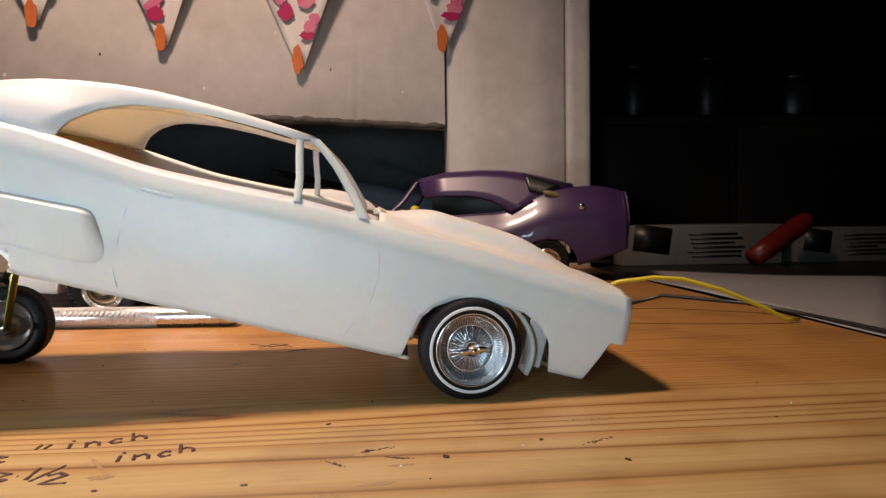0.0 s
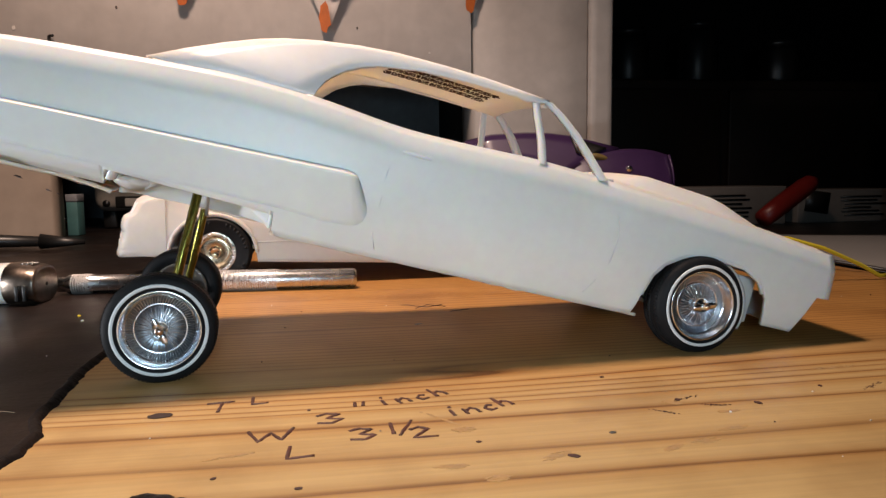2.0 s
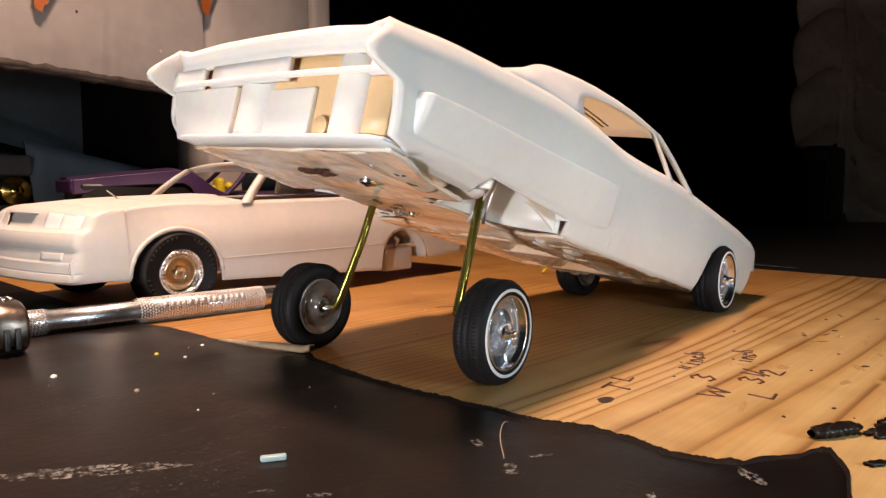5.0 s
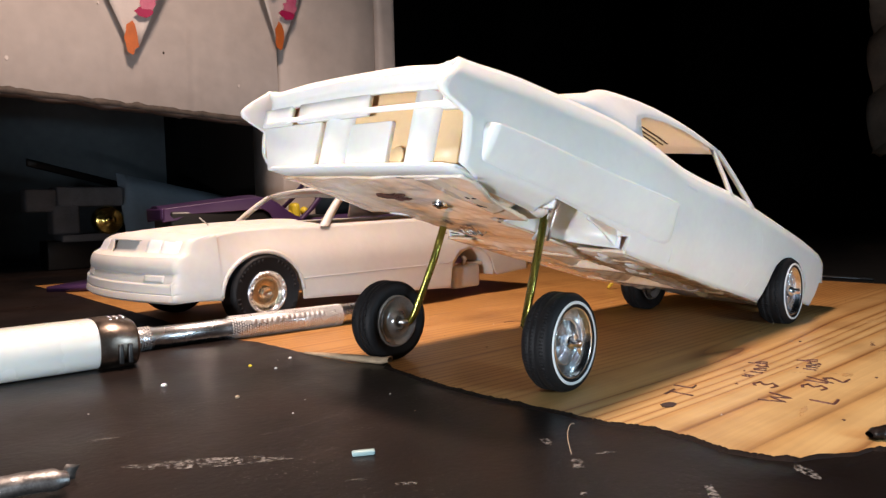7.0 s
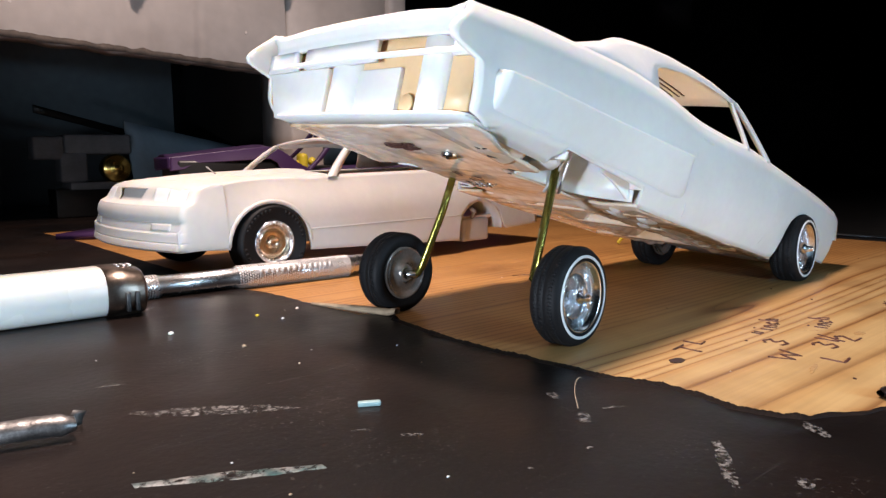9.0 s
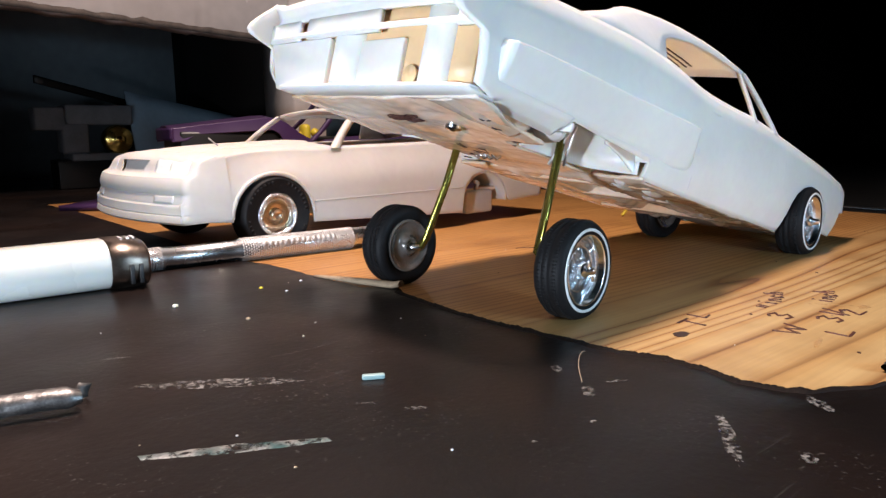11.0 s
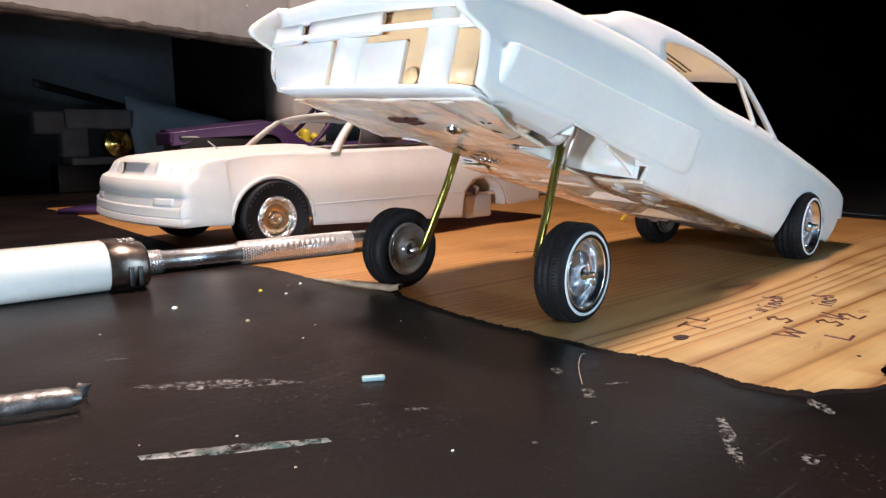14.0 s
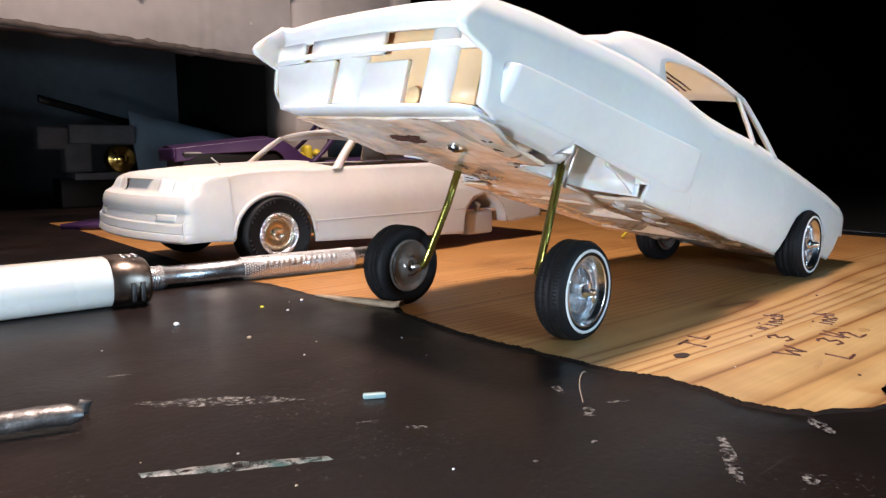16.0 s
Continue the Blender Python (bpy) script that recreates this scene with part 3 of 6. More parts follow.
# ---- model cars ----
def wheel(parent, at, radius, width, out, style, steer=0.0, name="wheel", spin=2.0):
    """A wheel on the y axis; out: -1 or 1, the side that its face looks to."""
    m = Matrix.Translation(at) @ pose(0, 0, 0, 0, 0, steer + (0 if out < 0 else 180))
    r, w = radius, width
    h = w / 2
    if style == "wire":
        tyre = [(r * 0.66, h * 0.8), (r * 0.80, h), (r * 0.93, h * 0.95), (r * 0.985, h * 0.72), (r, h * 0.40), (r * 0.985, h * 0.36), (r, h * 0.30), (r, 0.0), (r * 0.985, -0.05 * h), (r, -0.1 * h), (r, -h * 0.4), (r * 0.985, -h * 0.72), (r * 0.93, -h * 0.95), (r * 0.80, -h), (r * 0.72, -h * 0.96), (r * 0.715, -h * 0.6)]
        top = part(name, lathe(tyre, 56, m), RUBBER, parent, "black rubber tyre with a thin white band")
        part("white_band", lathe([(r * 0.78, -h * 1.005), (r * 0.785, -h * 1.035), (r * 0.835, -h * 1.03), (r * 0.84, -h * 0.995)], 56, m), BAND, top)
        part("rim", lathe([(r * 0.72, -h * 0.7), (r * 0.725, -h * 0.93), (r * 0.705, -h * 0.97), (r * 0.68, -h * 0.9), (r * 0.655, -h * 0.5), (r * 0.60, -h * 0.42)], 56, m), CHROME, top)
        part("dish", lathe([(r * 0.605, -h * 0.42), (r * 0.56, -h * 0.30), (r * 0.46, -h * 0.20), (r * 0.44, -h * 0.05), (r * 0.25, -h * 0.02), (0.0001, -h * 0.02)], 56, m), DISH, top)
        part("lace_ring", lathe([(r * 0.44, -h * 0.40), (r * 0.455, -h * 0.46), (r * 0.47, -h * 0.40)], 56, m), CHROME, top)
        spokes = []
        for k in range(72):
            a = 2 * math.pi * k / 72
            b = a + 0.05
            spokes.append(tube([(r * 0.47 * math.cos(b), -h * 0.42, r * 0.47 * math.sin(b)), (r * 0.645 * math.cos(a), -h * 0.60, r * 0.645 * math.sin(a))], r * 0.0085, 4, m, False))
            if k % 4 != 3:
                b = a - 0.14 if k % 2 else a + 0.14
                spokes.append(tube([(r * 0.16 * math.cos(b), -h * 0.62, r * 0.16 * math.sin(b)), (r * 0.455 * math.cos(a), -h * 0.42, r * 0.455 * math.sin(a))], r * 0.0055, 4, m, False))
        part("spokes", join(*spokes), CHROME, top, "chrome wire spokes")
        part("hub", lathe([(r * 0.17, -h * 0.3), (r * 0.17, -h * 0.75), (r * 0.13, -h * 0.95), (r * 0.085, -h * 1.0), (r * 0.085, -h * 1.25), (r * 0.05, -h * 1.3), (0.0001, -h * 1.3)], 20, m), CHROME, top)
        part("hub_cap", lathe([(r * 0.075, -h * 1.26), (r * 0.06, -h * 1.42), (0.0001, -h * 1.44)], 14, m), HUB_TINT, top, "silver hub cap with a copper reflection in its colour")
        for s in (1, -1):
            blade = [[(s * r * q * math.cos(spin) + u * r * wd * math.sin(spin), -h * (1.16 - 0.1 * q), s * r * q * math.sin(spin) - u * r * wd * math.cos(spin)) for u in (-1, 0, 1)] for q, wd in ((0.05, 0.06), (0.14, 0.065), (0.22, 0.05), (0.28, 0.012))]
            part("spinner_blade", grid(blade, m), CHROME, top, thick=0.0005, offset=0)
        part("inner_disc", lathe([(r * 0.67, h * 0.7), (r * 0.66, h * 0.90), (r * 0.61, h * 0.94), (r * 0.58, h * 0.82), (r * 0.40, h * 0.74), (r * 0.24, h * 0.78), (r * 0.22, h * 1.05), (r * 0.18, h * 1.15), (r * 0.13, h * 1.10), (r * 0.10, h * 0.95), (0.0001, h * 0.95)], 40, m), CLEAR, top, "smoky grey inner wheel disc")
        tread = []
        for k in range(90):
            a = 2 * math.pi * k / 90
            for y in (h * 0.52, -h * 0.52, h * 0.18):
                tread.append(box(-0.00018, 0.00018, y - h * 0.12, y + h * 0.12, r * 0.990, r * 1.0025, m @ pose(0, 0, 0, 0, math.degrees(a), 0)))
        part("tread", join(*tread), RUBBER, top)
    else:
        tyre = [(r * 0.56, h * 0.8), (r * 0.75, h), (r * 0.92, h), (r * 0.985, h * 0.8), (r, h * 0.5), (r, -h * 0.5), (r * 0.985, -h * 0.8), (r * 0.93, -h), (r * 0.90, -h * 1.03), (r * 0.88, -h), (r * 0.76, -h * 1.02), (r * 0.74, -h * 0.99), (r * 0.62, -h * 1.0), (r * 0.57, -h * 0.93), (r * 0.56, -h * 0.5)]
        top = part(name, lathe(tyre, 56, m), RUBBER, parent, "thick black rubber tyre")
        part("rim", lathe([(r * 0.575, -h * 0.6), (r * 0.575, -h * 0.98), (r * 0.54, -h * 1.0), (r * 0.47, -h * 0.9), (r * 0.45, -h * 0.6), (r * 0.44, -h * 0.35)], 48, m), CHROME, top)
        beads = []
        for k in range(30):
            a = 2 * math.pi * k / 30
            beads.append(box(-r * 0.035, r * 0.035, -h * 1.06, -h * 0.9, r * 0.47, r * 0.545, m @ pose(0, 0, 0, 0, math.degrees(a), 0), bevel=r * 0.012, seg=1))
        part("bead_ring", join(*beads), CHROME, top, "beaded chrome ring")
        part("wheel_centre", lathe([(r * 0.445, -h * 0.55), (r * 0.43, -h * 0.68), (r * 0.36, -h * 0.70), (r * 0.26, -h * 0.69), (r * 0.17, -h * 0.66)], 48, m), BRONZE, top, "smooth gold-tinted wheel disc")
        part("hub_cap", lathe([(r * 0.165, -h * 0.60), (r * 0.165, -h * 0.84), (r * 0.145, -h * 0.90), (r * 0.11, -h * 0.90), (r * 0.095, -h * 0.86), (0.0001, -h * 0.88)], 32, m), BRONZE, top)
        bars = []
        for k in range(44):
            a = 2 * math.pi * k / 44
            if k % 11 > 2:
                bars.append(box(-r * 0.035, r * 0.035, -h * 1.035, -h * 0.98, r * 0.80, r * 0.88, m @ pose(0, 0, 0, 0, math.degrees(a), 0)))
        part("sidewall_marks", join(*bars), RUBBER, top, "raised marks on the sidewall")
        part("inner_disc", lathe([(r * 0.57, h * 0.6), (r * 0.3, h * 0.5), (0.0001, h * 0.5)], 32, m), JET, top)
    return top


class Shell:
    """A car body shell in its own axes: x ahead from the front axle, y to its left, z up from the axle."""

    def __init__(self, top, low, half, shoulder, under=0.0016, end=None, crease=0.002, turn=0.62):
        self.top, self.low, self.half, self.shoulder, self.under = curve(top), low, curve(half), curve(shoulder), under
        self.crease, self.turn = crease, turn
        self.end = end or (lambda u, w: 0.0)

    def at(self, u, v, s, lift=0.0):
        lo, hi = float(np.interp(u, *zip(*self.low))), self.top(u)
        w = lo + (hi - lo) * v
        z = (w + 0.006) / (hi + 0.006)
        y = self.half(u) - self.shoulder(u) * step(z, self.turn, 1.06) ** 1.4 - self.under * (1 - min(1, z * 2.2)) ** 2 - self.crease * max(0.0, z - 0.55) + lift
        return Vector((u + self.end(u, w), s * y, w))

    def on(self, u, w, s, lift=0.0):
        """The place on the side at a height."""
        lo, hi = float(np.interp(u, *zip(*self.low))), self.top(u)
        return self.at(u, (w - lo) / (hi - lo), s, lift)

    def side(self, us, s, m, n=22):
        return grid([[self.at(u, v, s) for v in lin(0, 1, n)] for u in us], m)


def hero_car():
    car = thing("model_car", "unpainted white plastic model coupe, rear jacked up on long rods", "model car", (0.06, 0.032, 0.0))
    m = Matrix.Translation((0.0606, 0.0058, 0.0130)) @ pose(0, 0, 0, 0, 0, 2.0) @ pose(0, 0, 0, 2.6, 14.0, 0)
    low = [(-0.1700, 0.0000), (-0.1640, -0.0016), (-0.1345, -0.0028), (-0.1340, 0.0006), (-0.1003, -0.0012), (-0.1000, -0.0057), (-0.0675, -0.0062), (-0.0180, -0.0066), (-0.0150, -0.0062), (-0.0146, -0.0040), (-0.0136, 0.0035), (-0.0110, 0.0072), (-0.0063, 0.0102), (0.0015, 0.0113), (0.0100, 0.0106), (0.0148, 0.0082), (0.0172, 0.0042), (0.0188, -0.0022), (0.0272, -0.0024), (0.0306, 0.0060), (0.0312, 0.0074), (0.0348, 0.0076)]
    tail = lambda u, w: -step(-u, 0.150, 0.170) * float(np.interp(w, [-0.003, 0.0098, 0.0106, 0.0118, 0.0135, 0.0195], [-0.006, -0.0040, 0.0018, 0.0034, 0.0030, -0.0020]))
    sh = Shell([(-0.170, 0.0195), (-0.153, 0.0218), (-0.130, 0.0238), (-0.114, 0.0250), (-0.098, 0.0247), (-0.085, 0.0234), (-0.077, 0.0226), (-0.062, 0.0228), (-0.0463, 0.0234), (-0.030, 0.0229), (-0.011, 0.0219), (0.008, 0.0208), (0.0192, 0.0199), (0.0348, 0.0184)], low, [(-0.172, 0.0362), (-0.150, 0.0360), (-0.120, 0.0348), (-0.060, 0.0340), (0.0, 0.0346), (0.020, 0.0347), (0.0348, 0.0340)], [(-0.172, 0.0026), (-0.150, 0.0028), (-0.110, 0.0026), (-0.05, 0.0028), (0.0, 0.0028), (0.0345, 0.0022)], end=tail, under=0.0028, turn=0.80)
    us = sorted(lin(-0.170, 0.0348, 112) + [u for u, _ in low] + lin(-0.0150, 0.0192, 30))
    us = [a for a, b in zip(us, us[1:] + [9]) if b - a > 1e-5]
    for s, nm in ((-1, "body_side"), (1, "body_side")):
        part(nm, sh.side(us, s, m), WHITE, car, thick=0.0011)
    # deck, cowl and hood
    def lid(u0, u1, rise, n=26, k=25):
        rows = []
        for u in lin(u0, u1, n):
            e = sh.at(u, 1, 1)
            rows.append([(e.x, e.y * q, e.z + rise(u, abs(q)) + 0.0008 * (1 - q * q)) for q in lin(-1, 1, k)])
        return grid(rows, m)

    part("deck_lid", lid(-0.170, -0.124, lambda u, q: -0.0012 * step(1 - q, 0.02, 0.12) + 0.0006 * step(1 - q, 0.1, 0.5)), WHITE, car, thick=0.0011)
    bulge = lambda u, q: 0.0040 * step(0.62 - q, 0.0, 0.16) * step(u, -0.026, -0.010) * step(0.029 - u, 0.0, 0.022) + 0.0007 * step(1 - q, 0.05, 0.2)
    part("hood", lid(-0.0265, 0.0346, bulge, 40, 41), WHITE, car, thick=0.0011)
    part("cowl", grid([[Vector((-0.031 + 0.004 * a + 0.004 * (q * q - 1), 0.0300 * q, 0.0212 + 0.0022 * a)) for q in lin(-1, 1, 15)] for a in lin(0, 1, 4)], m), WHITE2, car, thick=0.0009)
    for q in (-0.45, 0.25):
        part("wiper_stub", tube([(-0.0275, 0.0300 * q, 0.0232), (-0.0262, 0.0300 * q + 0.002, 0.0243), (-0.0250, 0.0300 * q + 0.005, 0.0240)], 0.0005, 6, m), WHITE, car)
    nose = [[Vector((0.0344 - 0.0012 * (q * q), 0.0300 * q, 0.0182 - 0.0104 * a + 0.0008 * (1 - q * q))) for q in lin(-1, 1, 17)] for a in lin(0, 1, 6)]
    part("front_panel", grid(nose, m), WHITE, car, thick=0.0011)
    part("front_valance", grid([[Vector((0.0288 - 0.003 * a, 0.0300 * q, 0.0045 - 0.0062 * a)) for q in lin(-1, 1, 13)] for a in lin(0, 1, 5)], m), WHITE2, car, thick=0.0010)

    # roof, sails, pillars
    tumble = lambda w: 0.0308 - (w - 0.024) * 0.48
    roofline = [(-0.1310, 0.0243), (-0.1240, 0.0280), (-0.1171, 0.0315), (-0.1110, 0.0342), (-0.1060, 0.0359), (-0.0989, 0.0375), (-0.090, 0.0388), (-0.0812, 0.0394), (-0.070, 0.0393), (-0.061, 0.0390), (-0.052, 0.0384), (-0.0447, 0.0378)]
    window = [(-0.0975, 0.0250), (-0.0972, 0.0256), (-0.0968, 0.0268), (-0.0958, 0.0288), (-0.0945, 0.0303), (-0.0920, 0.0325), (-0.0885, 0.0343), (-0.0850, 0.0354), (-0.0760, 0.0366), (-0.0660, 0.0368), (-0.0560, 0.0366), (-0.0485, 0.0362)]
    rows = [[(u, tumble(w) * q * 0.995, w - 0.0008 + 0.0009 * (1 - q * q)) for q in lin(-1, 1, 21)] for u, w in roofline]
    part("roof", grid(rows, m), THIN, car, thick=0.0011)
    for s in (-1, 1):
        rows = [[(ou + (iu - ou) * k, s * tumble(ow + (iw - ow) * k) * (1 + 0.02 * math.sin(k * 3)), ow + (iw - ow) * k) for k in lin(0, 1, 6)] for (ou, ow), (iu, iw) in zip(roofline, window)]
        part("sail_panel", grid(rows, m), THIN, car, thick=0.0011)
        pillar = [(-0.0448, 0.0374), (-0.0415, 0.0352), (-0.0375, 0.0318), (-0.0340, 0.0280), (-0.0312, 0.0246), (-0.0296, 0.0225)]
        rows = [[(u + du, s * (tumble(w) + dy), w + 0.1 * du) for du, dy in ((-0.0016, -0.0012), (-0.0016, 0.0002), (0.0006, 0.0003), (0.0010, -0.0012))] for u, w in pillar]
        part("windscreen_pillar", grid(rows, m, True), WHITE, car)
        rows = [[(u + du, s * (tumble(w) + dy), w) for du, dy in ((-0.0011, -0.0010), (-0.0011, 0.0002), (0.0006, 0.0002), (0.0006, -0.0010))] for u, w in ((-0.0480, 0.0372), (-0.0470, 0.0330), (-0.0456, 0.0280), (-0.0448, 0.0228))]
        part("vent_post", grid(rows, m, True), WHITE, car)
        sill = [[(u, s * (sh.at(u, 1, 1).y - 0.003 * k), sh.top(u) + 0.0002 - 0.0005 * k) for k in lin(0, 1, 4)] for u in lin(-0.099, -0.0285, 40)]
        part("window_sill", grid(sill, m), WHITE, car, thick=0.0011)
        shoulder = [[(u, s * (sh.at(u, 1, 1).y * (1 - k) + tumble(0.0245) * k * 0.99), sh.top(u) * (1 - k) + max(sh.top(u), 0.0243) * k) for k in lin(0, 1, 4)] for u in lin(-0.1295, -0.096, 20)]
        part("quarter_top", grid(shoulder, m), WHITE, car, thick=0.0003)
        # fender skirt over the rear wheel opening
        rows = []
        for u in lin(-0.1645, -0.0843, 80):
            hi = float(np.interp(u, [-0.1645, -0.148, -0.1192, -0.0843], [0.0094, 0.0100, 0.0107, 0.0117]))
            lo = float(np.interp(u, [-0.1645, -0.112, -0.1010, -0.0930, -0.0843], [0.0016, 0.0004, 0.0000, -0.0008, -0.0002]))
            a, b = u + 0.1645, -0.0843 - u
            ra, rb = 0.0016, 0.0038
            lo += (ra - math.sqrt(max(0, ra * ra - max(0, ra - a) ** 2))) + (rb - math.sqrt(max(0, rb * rb - max(0, rb - b) ** 2)))
            hi -= (ra - math.sqrt(max(0, ra * ra - max(0, ra - a) ** 2))) + 0.5 * (rb - math.sqrt(max(0, rb * rb - max(0, rb - b) ** 2)))
            ends = step(a, 0.0, 0.0016) * step(b, 0.0, 0.0018)
            rows.append([sh.on(u + 0.0036 * (1 - v) * step(u, -0.125, -0.0843), lo + (hi - lo) * v, s, -0.0001 + (0.0002 + 0.0031 * v) * step(v, 0.0, 0.10) * step(1 - v, 0.0, 0.07) * ends) for v in [0, 0.02, 0.05, 0.08, 0.12, *lin(0.18, 0.88, 12), 0.92, 0.94, 0.96, 0.98, 0.99, 1.0]])
        part("fender_skirt", grid(rows, m), WHITE, car, "raised smooth fender skirt", thick=0.0006)
        # moulded seams of the door and wing
        for line in ([(-0.0262, 0.0205), (-0.0252, 0.016), (-0.0240, 0.0108), (-0.0246, 0.005), (-0.0268, -0.0005), (-0.0285, -0.0035)], [(-0.0790, 0.0205), (-0.0790, 0.013), (-0.0792, 0.006), (-0.0792, -0.0008), (-0.0780, -0.0040)]):
            part("panel_seam", tube([sh.on(u, w, s, -0.00004) for u, w in line], 0.00013, 6, m), WHITE, car)
        part("door_handle", box(-0.0033, 0.0033, -0.0004, 0.0004, -0.0005, 0.0005, m @ Matrix.Translation(sh.on(-0.0735, 0.0178, s, -0.0003)), bevel=0.0003), WHITE, car)
        # inner wheel housing and the axle stub piece in the front arch
        rows = [[(-0.117 + 0.0165 * math.cos(a), s * y, -0.002 + 0.0135 * math.sin(a)) for y in lin(0.0335, 0.016, 5)] for a in lin(0.05, math.pi - 0.05, 16)]
        part("wheel_housing", grid(rows, m), WHITE, car, thick=0.0009)
        rows = [[(0.0010 + 0.0150 * math.cos(a), s * y, -0.001 + 0.0130 * math.sin(a)) for y in lin(0.0300, 0.015, 5)] for a in lin(-0.3, math.pi + 0.1, 20)]
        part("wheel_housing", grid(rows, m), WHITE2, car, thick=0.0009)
        well = [(-0.1330, 0.0225), (-0.1322, 0.0190), (-0.1300, 0.0172), (-0.1200, 0.0168), (-0.1100, 0.0170), (-0.1045, 0.0196), (-0.1012, 0.0250), (-0.1003, 0.0306)]
        part("housing_wall", grid([[(u, s * y, -0.0046 + 0.0125 * v + 0.0002 * noise.noise((u * 400, v * 9, s))) for u, y in well] for v in lin(0, 1, 4)], m), WHITE, car, thick=0.0008)
        part("housing_flap", grid([[(-0.1115 + 0.0110 * k, s * (0.0278 + 0.0022 * k), 0.0014 - (0.0008 + 0.0052 * k ** 1.4) * v) for k in lin(0, 1, 9)] for v in lin(0, 1, 5)], m), WHITE, car, thick=0.0008)
        rows = [[(-0.1302 + 0.0040 * math.sin(p) * math.cos(a) + 0.0004 * noise.noise((a, p, 2)), s * (0.0240 + 0.0052 * math.cos(p)), -0.0012 + 0.0023 * math.sin(p) * math.sin(a)) for a in lin(0, 2 * math.pi, 25)[:-1]] for p in lin(1.57, 0.05, 8)]
        part("glue_dome", grid(rows, m, True), MILK, car, "cloudy half-round lump of set glue")
        part("gusset", grid([[(-0.1272 + 0.0044 * k, s * (0.0262 - 0.001 * k), 0.0016 - (0.0042 - 0.0034 * k) * v) for k in lin(0, 1, 6)] for v in lin(0, 1, 4)], m), WHITE, car, thick=0.0009)
        part("inner_panel", box(0.0135, 0.0185, s * 0.027 - 0.0005, s * 0.027 + 0.0005, -0.0030, 0.0085, m, bevel=0.0003), WHITE2, car)
        part("arch_lip", tube([sh.at(u, 0.0, s) + Vector((0, -s * 0.0008, 0)) for u in lin(-0.0142, 0.0164, 30)], 0.0007, 6, m), WHITE, car)

    # tail: lip, lamp slots, bumper bar, panels and tubes in the opening
    bow = lambda q: -0.0012 * (1 - q * q)
    rows = [[(u + bow(q), 0.0322 * q, w + 0.0006 * (1 - q * q) - drop * step(1 - abs(q), 0.02, 0.14)) for q in lin(-1, 1, 41)] for u, w, drop in ((-0.1640, 0.0192, 0.0014), (-0.1672, 0.0197, 0.0016), (-0.1684, 0.0190, 0.0014), (-0.1682, 0.0178, 0.001), (-0.1673, 0.0168, 0.0004), (-0.1668, 0.0156, 0.0), (-0.1671, 0.0142, 0.0))]
    part("tail_lip", grid(rows, m), WHITE, car, thick=0.0010)
    for a, b in ((-0.0345, -0.0302), (-0.0076, 0.0190), (0.0222, 0.0345)):
        rows = [[(-0.1671 + bow(y / 0.034), y, w) for y in lin(a, b, 8)] for w in lin(0.0146, 0.0100, 4)]
        part("lamp_panel", grid(rows, m), WHITE, car, thick=0.0012)
    rows = [[(-0.1672 + bow(q) + 0.0005 * math.cos(a) + 0.0010 * step(abs(q), 0.90, 1.0), 0.0344 * q, 0.0109 + 0.00068 * math.sin(a)) for a in lin(0, 2 * math.pi, 13)[:-1]] for q in lin(-1, 1, 41)]
    part("bumper_bar", grid(rows, m, True), WHITE, car)
    for a, b, c in ((0.0120, 0.0346, 0.0104), (-0.0146, -0.0003, 0.0090)):
        part("rear_panel", box(-0.1664, -0.1648, a, b, -0.0012, c, m, bevel=0.0003), WHITE, car)
    for y, r in ((0.0053, 0.0055), (-0.0240, 0.0044)):
        rows = [[(-0.1644 - r * math.cos(a) * 0.62, y + r * math.sin(a), w) for a in lin(-1.5, 1.5, 15)] for w in (-0.0004, 0.0002, 0.0100, 0.0156)]
        part("rear_tube", grid(rows, m), WHITE, car, "half-round white tube behind the rear opening", thick=0.0008)
    rows = [[(-0.1648 + bow(q) + du + 0.0012 * step(abs(q), 0.93, 1.0), 0.0346 * q, w) for q in lin(-1, 1, 25)] for du, w in ((0.0030, -0.0003), (-0.0015, -0.0003), (-0.0018, -0.0006), (-0.0015, -0.0011), (0.0050, -0.0020))]
    part("rear_sill", grid(rows, m), WHITE, car, thick=0.0006)
    # Trunk wall and disc take the amber colour in place of warm light.
    part("trunk_wall", grid([[(-0.1652 + 0.0002 * math.sin(y * 200), y, w) for y in lin(-0.0345, 0.0345, 9)] for w in lin(0.0, 0.0165, 6)], m), AMBER, car, "plastic wall inside the trunk, coloured amber as if lit through", thick=0.001)
    part("trunk_disc", lathe([(0.0001, 0.0), (0.0019, 0.0), (0.0021, 0.0003), (0.0019, 0.0006), (0.0001, 0.0006)], 30, m @ pose(-0.1656, -0.0178, 0.0014, 0, 0, 90)), AMBER, car)

    # floor pan with rails, ribs and glue
    rows = []
